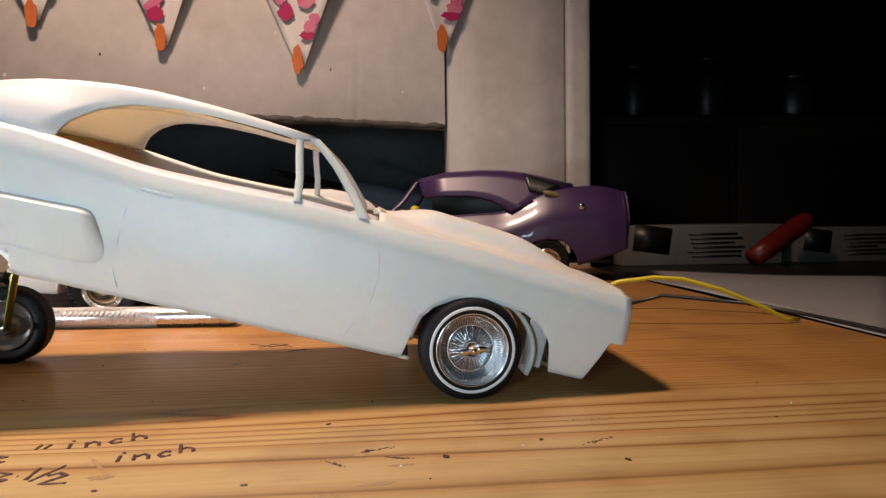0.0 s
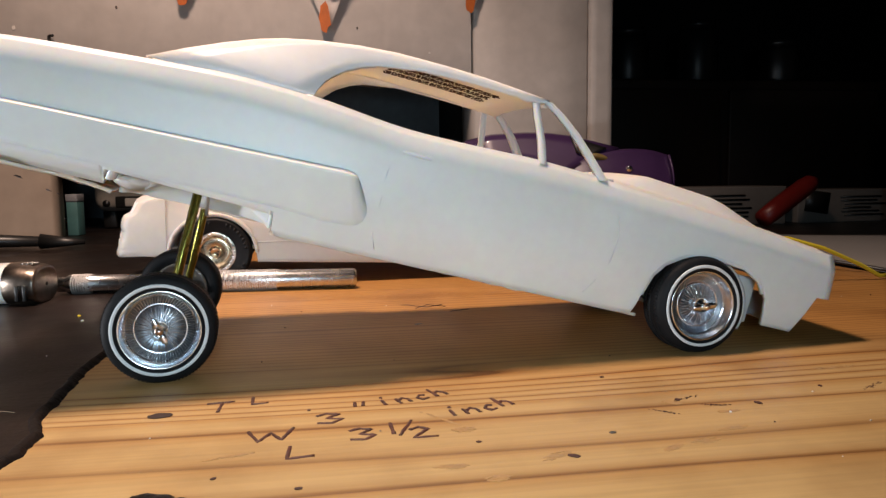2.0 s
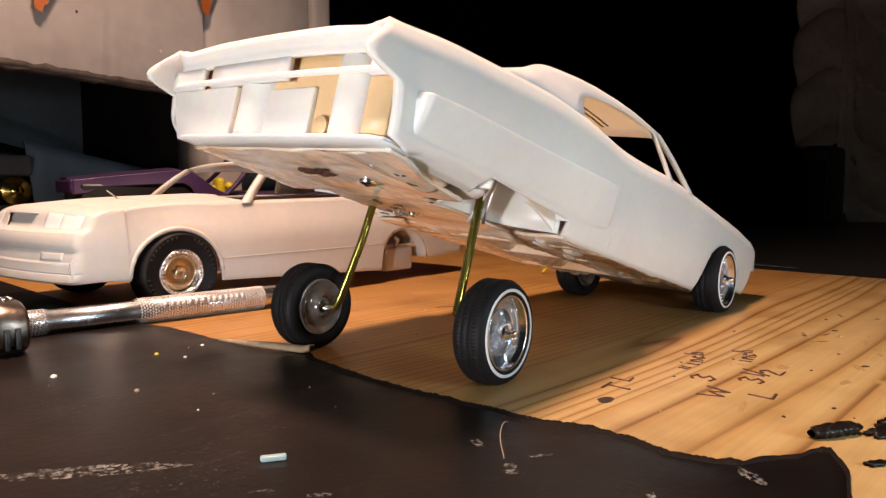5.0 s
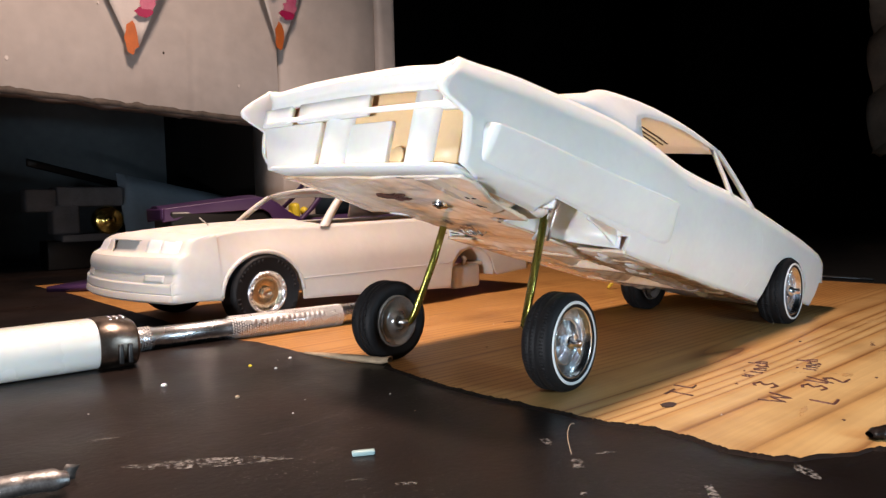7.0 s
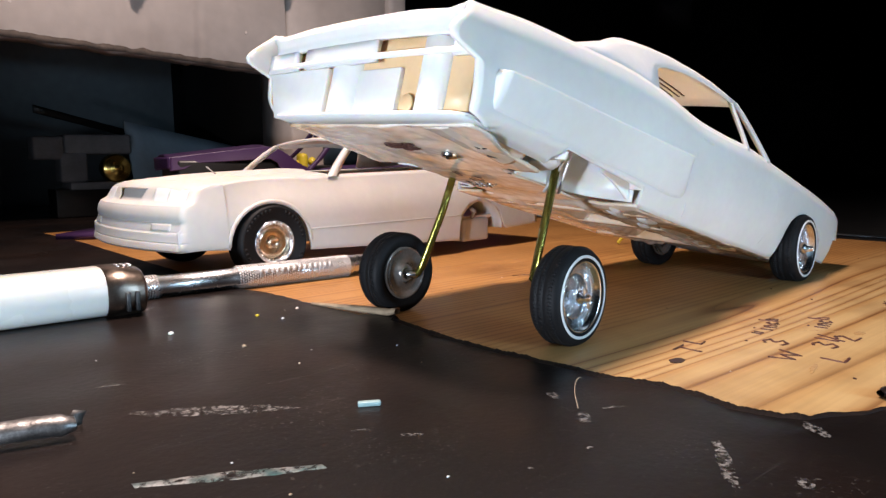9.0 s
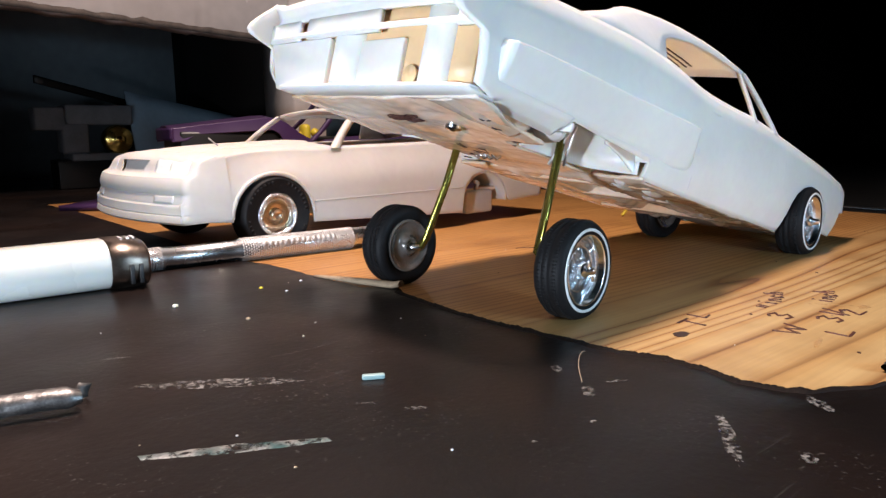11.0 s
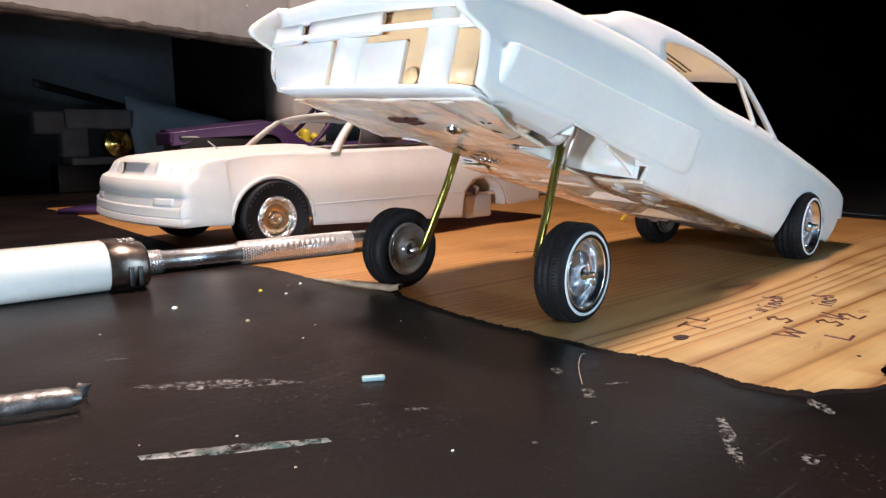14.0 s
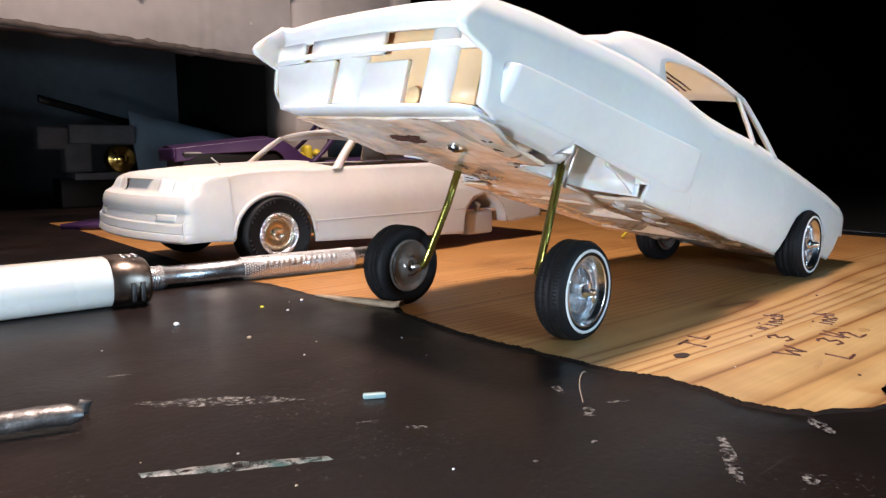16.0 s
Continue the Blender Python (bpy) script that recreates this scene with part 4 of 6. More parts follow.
    for u in lin(-0.1625, -0.013, 150):
        row = []
        for q in lin(-1, 1, 61):
            y = (0.0338 - 0.0030 * step(u, -0.106, -0.094) + (0.0012 if q > 0 else 0.0003) * noise.noise((u * 260, 1 if q > 0 else 5, 2)) - (0.0065 * step(u, -0.160, -0.142) * step(-u, 0.100, 0.103) if q < 0 else 0.0)) * q
            w = float(np.interp(u, [-0.1625, -0.158, -0.135, -0.132, -0.100, -0.097, -0.013], [-0.0014, -0.0018, -0.0036, -0.0040, -0.0048, -0.0054, -0.0056]))
            rail = step(0.0016 - abs(abs(y) - 0.0135), 0, 0.0008) * step(u, -0.100, -0.094)
            w -= 0.0007 * rail
            if abs(y) < 0.009:
                w += 0.0022 * step(0.009 - abs(y), 0, 0.003) * step(u, -0.096, -0.08)
            w += 0.0005 * noise.noise((u * 110, y * 110, 0)) + 0.0002 * noise.noise((u * 500, y * 500, 4)) - step(u, -0.106, -0.09) * 0.0006 * abs(noise.noise((u * 190, y * 260, 8)))
            row.append((u, y, w))
        rows.append(row)
    pan = grid(rows)
    bmesh.ops.delete(pan, geom=[f for f in pan.faces if -0.1335 < f.calc_center_median().x < -0.1005 and abs(f.calc_center_median().y) > 0.0165], context="FACES")
    pan.transform(m)
    part("floor_pan", pan, PAN, car, "glue-stained chassis floor pan with warm bounce light in its colour", thick=0.0007)
    # Hidden panels added to stop lamp light leaking through onto the board.
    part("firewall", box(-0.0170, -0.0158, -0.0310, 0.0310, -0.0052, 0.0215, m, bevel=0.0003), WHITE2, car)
    part("front_floor", box(-0.0158, 0.0250, -0.0150, 0.0150, -0.0048, -0.0036, m, bevel=0.0004), PAN, car)
    prng = random.Random(11)
    pan_w = lambda u: float(np.interp(u, [-0.1625, -0.158, -0.135, -0.132, -0.100, -0.097, -0.013], [-0.0014, -0.0018, -0.0036, -0.0040, -0.0048, -0.0054, -0.0056]))
    for u, y, ru, ry, turns, r in ((-0.1505, 0.0022, 0.0010, 0.0040, 7, 0.00012), (-0.1490, -0.0010, 0.0013, 0.0030, 6, 0.00011), (-0.1515, -0.0030, 0.0008, 0.0022, 5, 0.00010), (-0.1284, 0.0033, 0.0030, 0.0016, 1.2, 0.00011), (-0.1235, 0.0006, 0.0026, 0.0015, 1.2, 0.00011)):
        ring, a = [], prng.random() * 6
        for i in range(int(9 * turns)):
            k = i * 2 * math.pi / 9
            q = 0.7 + 0.5 * prng.random()
            uu = u + q * ru * math.cos(k + a) + 0.0003 * (i / 9 - turns / 2)
            ring.append((uu, y + (0.6 + 0.6 * prng.random()) * ry * math.sin(k * 0.93), pan_w(uu) - 0.0012))
        part("pen_scribble", tube(ring, r, 5, m), PEN, car, "brown pen scribble")
    # milky strip along the near side, a tab, cracks and a chrome pin
    rows = []
    for u in lin(-0.1612, -0.1400, 26):
        h = 0.0001 + 0.0017 * (u + 0.1612) / 0.0212
        lo = float(np.interp(u, *zip(*low)))
        rows.append([(u, y + 0.0003 * noise.noise((u * 300, y * 400, 3)), w + 0.0002 * noise.noise((u * 240, y * 300, 6))) for y, w in ((-0.0330, lo + 0.0006), (-0.0326, lo - 0.0003), (-0.0312, lo - 0.6 * h), (-0.0292, lo - h), (-0.0270, lo - 1.05 * h), (-0.0235, pan_w(u) - 0.5 * h - 0.0006), (-0.0190, pan_w(u) - 0.0006))])
    # Clear strip given the pan's brown, which carries its shade.
    part("milky_strip", grid(rows, m), PAN, car, "clear plastic strip with cracks, browned for shade", thick=0.0006)
    for j in range(6):
        u0, y0, a0 = -0.157 + 0.0035 * prng.random() * 4, -0.0300 + 0.002 * prng.random(), prng.random() * 6
        crack = [(u0 + 0.0005 * i * math.cos(a0 + 0.9 * prng.random()), y0 + 0.0005 * i * math.sin(a0 + 0.9 * prng.random()), pan_w(u0) - 0.0014 - 0.0030 * (u0 + 0.1612) / 0.0212) for i in range(4)]
        part("crack", tube(crack, [0.00008, 0.00018, 0.00012, 0.00006], 5, m), INK, car, "dark hairline crack")
    for j in range(9):
        u0, y0 = -0.098 + 0.0082 * j + 0.003 * prng.random(), -0.026 + 0.010 * prng.random()
        ru, ry = 0.0030 + 0.0040 * prng.random(), 0.0012 + 0.0012 * prng.random()
        rows = [[(u0 + ru * q * math.cos(a) * (1 + 0.25 * math.sin(3 * a + j)), y0 + ry * q * math.sin(a) * (1 + 0.3 * math.sin(2 * a + j)), pan_w(u0) - 0.0006 - 0.0012 * math.sqrt(max(0.0, 1 - q * q))) for a in lin(0, 2 * math.pi, 25)[:-1]] for q in (1, 0.92, 0.75, 0.5, 0.25, 0.02)]
        part("glue_lump", grid(rows, m, True), WHITE2 if j % 3 else MILK, car, "smooth lump of white glue")
    part("chrome_pin", lathe([(0.0001, 0.0007), (0.0006, 0.00062), (0.0011, 0.0004), (0.0017, 0.0003), (0.0020, 0.0), (0.0020, -0.0008)], 24, m @ pose(-0.1440, -0.0092, -0.0042, -90, 0, 0)), CHROME, car, "domed chrome pin head")
    for j in range(5):
        u0, y0, a0 = -0.1300 + 0.0060 * prng.random() * 4, 0.0220 - 0.0060 * j, prng.random() * 3
        line = [(u0 + 0.0007 * i * math.cos(a0) + 0.0004 * prng.random(), y0 + 0.0007 * i * math.sin(a0) + 0.0005 * prng.random(), pan_w(u0) - 0.0011) for i in range(5)]
        part("glue_line", tube(line, [0.00008, 0.00018, 0.00014, 0.00016, 0.00006], 5, m), INK, car, "dark glue line")
    for u, a, b, h in ((-0.030, -0.026, 0.026, 0.0024), (-0.062, -0.020, 0.020, 0.0018), (-0.088, -0.028, 0.028, 0.0016)):
        part("cross_member", box(u - 0.0022, u + 0.0022, a, b, -0.0054 - h * 0.7, -0.0040, m, bevel=0.0007), PAN, car)
    for k in range(7):
        part("wire_scrap", tube([(-0.1215 + 0.0006 * (k % 3), 0.0052 - 0.0010 * k, -0.0056), (-0.1205 + 0.0008 * (k % 2), 0.0047 - 0.0011 * k, -0.0068), (-0.1190 + 0.0006 * (k % 3), 0.0044 - 0.0010 * k, -0.0056)], 0.00026, 6, m), CHROME, car)
    # print moulded inside the roof, too small to read
    rng = random.Random(4)
    for row in range(9):
        y = -0.0118 + row * 0.0021 + 0.0012 * (row // 3)
        bars, u = [], -0.0818 + 0.0008 * rng.random()
        while u < -0.0542:
            ln = 0.0005 + 0.0016 * rng.random()
            w = float(np.interp(u, *zip(*roofline))) - 0.0008 + 0.0009 * (1 - (y / 0.024) ** 2) - 0.00122
            bars.append(box(u, u + ln, y - 0.00025, y + 0.00025, -0.00022, 0.0, m @ Matrix.Translation((0, 0, w))))
            u += ln + 0.0003
        part("moulded_print", join(*bars), PEN, car, "row of tiny dark moulded print")
    # jacking rods, loops and pins
    for pts in ([(-0.0612, -0.0200, 0.0112), (-0.0614, -0.0175, 0.0118), (-0.0608, -0.0166, 0.0135), (-0.0522, -0.0172, 0.0432)], [(-0.0655, 0.0245, 0.0108), (-0.0648, 0.0226, 0.0114), (-0.0640, 0.0217, 0.0132), (-0.0593, 0.0181, 0.0286), (-0.0555, 0.0160, 0.0420)]):
        part("jack_rod", tube(pts, 0.00105, 12), BRASS, car, "olive metal rod")
    part("axle_stub", tube([(-0.0605, -0.0285, 0.0115), (-0.0612, -0.0185, 0.0113)], 0.0009, 10), ALU, car)
    part("axle_stub", tube([(-0.0655, 0.0225, 0.0108), (-0.0675, 0.0290, 0.0108)], 0.0009, 10), ALU, car)
    part("wire_loop", tube([(-0.0558, -0.0155, 0.0345), (-0.0530, -0.0180, 0.0400), (-0.0517, -0.0194, 0.0432), (-0.0511, -0.0198, 0.0441), (-0.0505, -0.0197, 0.0436), (-0.0510, -0.0186, 0.0400), (-0.0518, -0.0168, 0.0340)], 0.00040, 8), STEEL, car, "bent bright steel wire loop")
    base = Matrix.Translation((-0.06, -0.032, 0))
    wheel(car, base @ Vector((-0.0003, 0.0046, 0.0112)), 0.0115, 0.0077, -1, "wire", steer=7)
    wheel(car, base @ Vector((0.1209, 0.0051, 0.0112)), 0.0115, 0.0088, -1, "wire", steer=4, spin=0.1)
    wheel(car, base @ Vector((-0.0072, 0.0615, 0.0112)), 0.0112, 0.0085, 1, "wire", steer=4)
    wheel(car, base @ Vector((0.1206, 0.0590, 0.0115)), 0.0115, 0.0085, 1, "wire")
    # the far rear corner is wider and tucks under; the roof narrows to the rear
    inv = m.inverted()
    for ob in car.children:
        kind = ob.name.split(".")[0]
        if kind not in ("body_side", "deck_lid", "roof", "sail_panel", "tail_lip", "lamp_panel", "bumper_bar", "rear_panel", "rear_sill", "trunk_wall", "floor_pan", "milky_strip"):
            continue
        for v in ob.data.vertices:
            p = inv @ v.co
            if kind in ("roof", "sail_panel"):
                p.y *= 1 - 0.13 * step(p.z, 0.027, 0.038) * step(-p.x, 0.060, 0.100)
            else:
                back = step(-p.x, 0.110, 0.165)
                p.y += 0.0042 * step(p.y, 0.010, 0.034) * back
                if p.y < 0 and kind in ("body_side", "milky_strip"):
                    p.y += 0.0045 * step(0.0008 - p.z, 0.0, 0.0032) * step(-p.x, 0.120, 0.128) * (1 - step(-p.x, 0.148, 0.163)) * step(-p.y, 0.022, 0.030)
                p.y -= 0.0060 * max(0.0, (0.0055 - p.z) / 0.0065) ** 2 * step(p.y, 0.024, 0.036) * back
            v.co = m @ p
    part("front_axle", tube([(0.0606, -0.026, 0.0115), (0.0606, 0.026, 0.0115)], 0.0009, 10), ALU, car)
    return car


hero_car()


def shell_car(name, label, at, turn, top, low, half, shoulder, roof, window, belt, pillar, body, xs, nose=None, plain_hood=True):
    """A plainer car: sides, hood, deck, roof with pillars. roof, window: lines from the rear to the windscreen's top."""
    car = thing(name, label, "model car", at)
    m = pose(0, 0, 0, 0, 0, turn)
    sh = Shell(top, low, half, shoulder)
    us = sorted(lin(xs[0], nose or xs[-1], 100) + [u for u, _ in low])
    us = [a for a, b in zip(us, us[1:] + [9]) if b - a > 1e-5]
    for s in (-1, 1):
        part("body_side", sh.side(us, s, m), body, car, thick=0.0011)

    def lid(u0, u1, rise, n=30, k=21):
        rows = []
        for u in lin(u0, u1, n):
            e = sh.at(u, 1, 1)
            rows.append([(e.x, e.y * q, e.z + rise(u, abs(q)) + 0.0012 * (1 - q * q)) for q in lin(-1, 1, k)])
        return grid(rows, m)

    if plain_hood:
        part("hood", lid(xs[2], xs[3], lambda u, q: 0.0008 * step(0.45 - q, 0, 0.1)), body, car, thick=0.0011)
    part("deck_lid", lid(xs[0], xs[1], lambda u, q: 0.0), body, car, thick=0.0011)
    tum = lambda w: sh.half(0) - sh.shoulder(0) - 0.0005 - (w - belt) * 0.5
    rows = [[(u, tum(w) * q, w + 0.0022 * (1 - q * q)) for q in lin(-1, 1, 17)] for u, w in roof]
    part("roof", grid(rows, m), body, car, thick=0.0011)
    for s in (-1, 1):
        rows = [[(ou + (iu - ou) * k, s * tum(ow + (iw - ow) * k), ow + (iw - ow) * k) for k in lin(0, 1, 5)] for (ou, ow), (iu, iw) in zip(roof, window)]
        part("rear_pillar", grid(rows, m), body, car, thick=0.0011)
        rows = [[(u + du, s * (tum(w) + dy), w) for du, dy in ((-0.0022, -0.0014), (-0.0022, 0.0002), (0.0016, 0.0002), (0.0016, -0.0014))] for u, w in pillar]
        part("windscreen_pillar", grid(rows, m, True), body, car)
        part("window_sill", grid([[(u, s * (sh.at(u, 1, 1).y - 0.003 * k), sh.top(u) + 0.0002 - 0.0004 * k) for k in lin(0, 1, 4)] for u in lin(xs[1], xs[2], 40)], m), body, car, thick=0.0011)
    return car, m, sh


def white_coupe():
    # axes: x ahead from the front axle, z from the bench
    arch = [(0.0015 + 0.0163 * math.cos(a), 0.0128 + 0.0156 * math.sin(a)) for a in lin(math.pi, 0, 15)]
    low = [(-0.155, 0.010), (-0.1300, 0.0090), (-0.1280, 0.0100), (-0.1245, 0.0180), (-0.1180, 0.0228), (-0.1100, 0.0240), (-0.1020, 0.0222), (-0.0965, 0.0170), (-0.0950, 0.0060), (-0.0600, 0.0078), (-0.0152, 0.0098)] + arch + [(0.0181, 0.0127), (0.0355, 0.0140)]
    top = [(-0.155, 0.036), (-0.12, 0.0385), (-0.08, 0.0382), (-0.03, 0.0374), (0.0, 0.0366), (0.012, 0.0360), (0.0215, 0.0350), (0.0262, 0.0338), (0.0283, 0.0318), (0.0300, 0.0296), (0.0332, 0.0262), (0.0340, 0.0245), (0.0345, 0.020), (0.0355, 0.0150)]
    half = [(-0.155, 0.0375), (-0.10, 0.0400), (0.0, 0.0405), (0.0355, 0.0402)]
    roof = [(-0.112, 0.0395), (-0.105, 0.046), (-0.098, 0.0500), (-0.088, 0.0518), (-0.070, 0.0522), (-0.055, 0.0516), (-0.0440, 0.0504)]
    window = [(-0.094, 0.0395), (-0.0938, 0.043), (-0.0930, 0.0465), (-0.087, 0.0490), (-0.070, 0.0500), (-0.058, 0.0497), (-0.0480, 0.0488)]
    pillar = [(-0.0445, 0.0502), (-0.0395, 0.0468), (-0.0345, 0.0425), (-0.0285, 0.0368)]
    car, m, sh = shell_car("model_car", "bare white plastic model coupe with a hollow cabin and black tyres", (-0.0100, 0.1730, 0.0), 183.5, top, low, half, [(-0.155, 0.003), (0.0, 0.005), (0.014, 0.003), (0.0215, 0.0010), (0.0355, 0.0002)], roof, window, 0.0385, pillar, WHITE2, (-0.155, -0.11, -0.029, 0.0395), nose=0.0190, plain_hood=False)
    bend = lambda q: -0.0060 * q * q
    rows = []
    for a in lin(0, 1, 34):
        row = []
        for q in lin(-1, 1, 33):
            u = -0.029 + a * (0.0566 + bend(q))
            e = sh.at(min(u, 0.0186), 1, 1)
            ridge = 0.0006 * step(0.50 - abs(q), 0, 0.07) * step(1 - a, 0.0, 0.12)
            row.append((u, e.y * q, e.z + (0.0015 + 0.0004 * (1 - a)) * (1 - q * q) + ridge))
        rows.append(row)
    part("hood", grid(rows, m), WHITE2, car, thick=0.0011)
    # front: header with grille and lamps, bumper, air dam
    prof = [(0.0276, 0.0350), (0.0300, 0.0347), (0.0322, 0.0341), (0.0336, 0.0333), (0.0343, 0.0324), (0.0350, 0.0310), (0.0357, 0.0298), (0.0366, 0.0291), (0.0384, 0.0282), (0.0391, 0.0268), (0.0395, 0.0250), (0.0395, 0.0240), (0.0392, 0.0230), (0.0398, 0.0208), (0.0400, 0.0197), (0.0404, 0.0191), (0.0406, 0.0176), (0.0408, 0.0166), (0.0405, 0.0163), (0.0410, 0.0158), (0.0415, 0.0140), (0.0408, 0.0134)]

    def face(u, w, q, lift=0.0):
        """On the front at height w; past q = 1 it turns back along the side."""
        k = abs(q)
        y = sh.on(0.0186, min(w, 0.0352), 1).y / 1.002 - 0.0003
        crown = 0.0015 * step(w, 0.0290, 0.0350)
        if k <= 0.94:
            p = (u + bend(k) + lift, y * k, w + crown * (1 - k * k))
        else:
            a = min(1.0, (k - 0.94) / 0.10) * math.pi / 2
            r = 0.06 * y
            p = (u + bend(0.94) - r * 1.2 * (1 - math.cos(a)), y * 0.94 + r * 1.03 * math.sin(a), w + 0.1 * crown)
            if k > 1.04:
                f = (k - 1.04) / 0.30
                e = sh.on(0.0186, min(w, 0.0352), 1)
                p = (p[0] + (0.0184 - p[0]) * f, p[1] + (e.y + 0.0001 - p[1]) * f, w + 0.0003 * f)
        return (p[0], math.copysign(p[1], q), p[2])

    us = [prof[0]]
    for (u0, w0), (u1, w1) in zip(prof, prof[1:]):
        us += [(u0 + (u1 - u0) * k, w0 + (w1 - w0) * k) for k in (0.5, 1.0)]
    fas = grid([[face(u, w, q) for q in lin(-1.34, 1.34, 150)] for u, w in us])
    holes = []
    for f in fas.faces:
        p = f.calc_center_median()
        in_grille = abs(p.y) < 0.0100 + 0.7 * (p.z - 0.0296) and 0.0296 < p.z < 0.0340
        in_lamp = 0.0200 < abs(p.y) < 0.0268 and 0.0296 < p.z < 0.0336 or 0.0280 < abs(p.y) < 0.0350 and 0.0296 < p.z < 0.0334
        if in_grille or in_lamp:
            holes.append(f)
    bmesh.ops.delete(fas, geom=holes, context="FACES")
    fas.transform(m)
    nose = part("front_fascia", fas, WHITE2, car, thick=0.0006, offset=0)
    crisp = nose.modifiers.new("creases", "EDGE_SPLIT")
    crisp.split_angle = math.radians(24)
    inner = lambda w: float(np.interp(w, [z for _, z in reversed(prof)], [x for x, _ in reversed(prof)]))
    part("grille", grid([[face(inner(w), w, q, -0.0013) for q in lin(-0.36, 0.36, 20)] for w in lin(0.0352, 0.0285, 8)], m), GRILLE, car, "recessed white grille, greyed for shade", thick=0.0004)
    for s in (-1, 1):
        for a, b in ((0.47, 0.69), (0.68, 0.925)):
            part("headlight", grid([[face(inner(w), w, s * q, 0.0004) for q in lin(a, b, 8)] for w in lin(0.0342, 0.0290, 7)], m), WHITE, car, thick=0.0004)
        part("fog_lamp", grid([[face(inner(w), w, s * q, 0.0005) for q in lin(0.60, 0.86, 10)] for w in lin(0.0226, 0.0202, 5)], m), WHITE2, car, thick=0.0004)
        lip = [Vector((0.0015 + 0.0166 * math.cos(a), s * 0.0402, 0.0128 + 0.0159 * math.sin(a))) for a in lin(math.pi - 0.05, 0.05, 34)]
        part("arch_lip", tube(lip, 0.0008, 8, m), WHITE2, car)
        part("side_moulding", tube([sh.on(u, 0.0176 + 0.0004 * (u + 0.05), s, -0.0002) for u in lin(-0.0955, -0.0152, 30)], 0.00030, 8, m), WHITE2, car)
        rows = [[(0.0015 + 0.0172 * math.cos(a), s * y, 0.0128 + 0.0152 * math.sin(a)) for y in lin(0.0385, 0.018, 4)] for a in lin(0, math.pi, 16)]
        part("wheel_housing", grid(rows, m), WHITE2, car, thick=0.0008)
        rows = [[(-0.1115 + 0.0155 * math.cos(a), s * y, 0.0095 + 0.0145 * math.sin(a)) for y in lin(0.0385, 0.020, 4)] for a in lin(0, math.pi, 16)]
        part("wheel_housing", grid(rows, m), WHITE2, car, thick=0.0008)
        part("axle_block", box(-0.121, -0.103, s * 0.030 - 0.005, s * 0.030 + 0.005, 0.0040, 0.0150, m, bevel=0.0016, seg=3), WHITE2, car, "glue-smeared axle block")
        part("axle_stub", tube([(-0.1105, s * 0.033, 0.0150), (-0.1095, s * 0.036, 0.0185), (-0.107, s * 0.036, 0.0195)], 0.0009, 8, m), GREY, car)
    part("floor_pan", box(-0.150, 0.034, -0.033, 0.033, 0.0142, 0.0160, m, bevel=0.0005), PAN, car)
    part("antenna_stub", tube([(0.006, 0.010, 0.0378), (0.0115, 0.0125, 0.0412)], 0.00025, 5, m), GREY, car)
    part("dashboard", box(-0.040, -0.032, -0.030, 0.030, 0.032, 0.0355, m, bevel=0.001), WHITE2, car)
    for s in (1, -1):
        p = m @ Vector((0.0008, s * 0.0362, 0.0139))
        wheel(car, p, 0.0139, 0.0104, -1 if p.y < 0 else 1, "street", steer=3.5)
    return car


white_coupe()


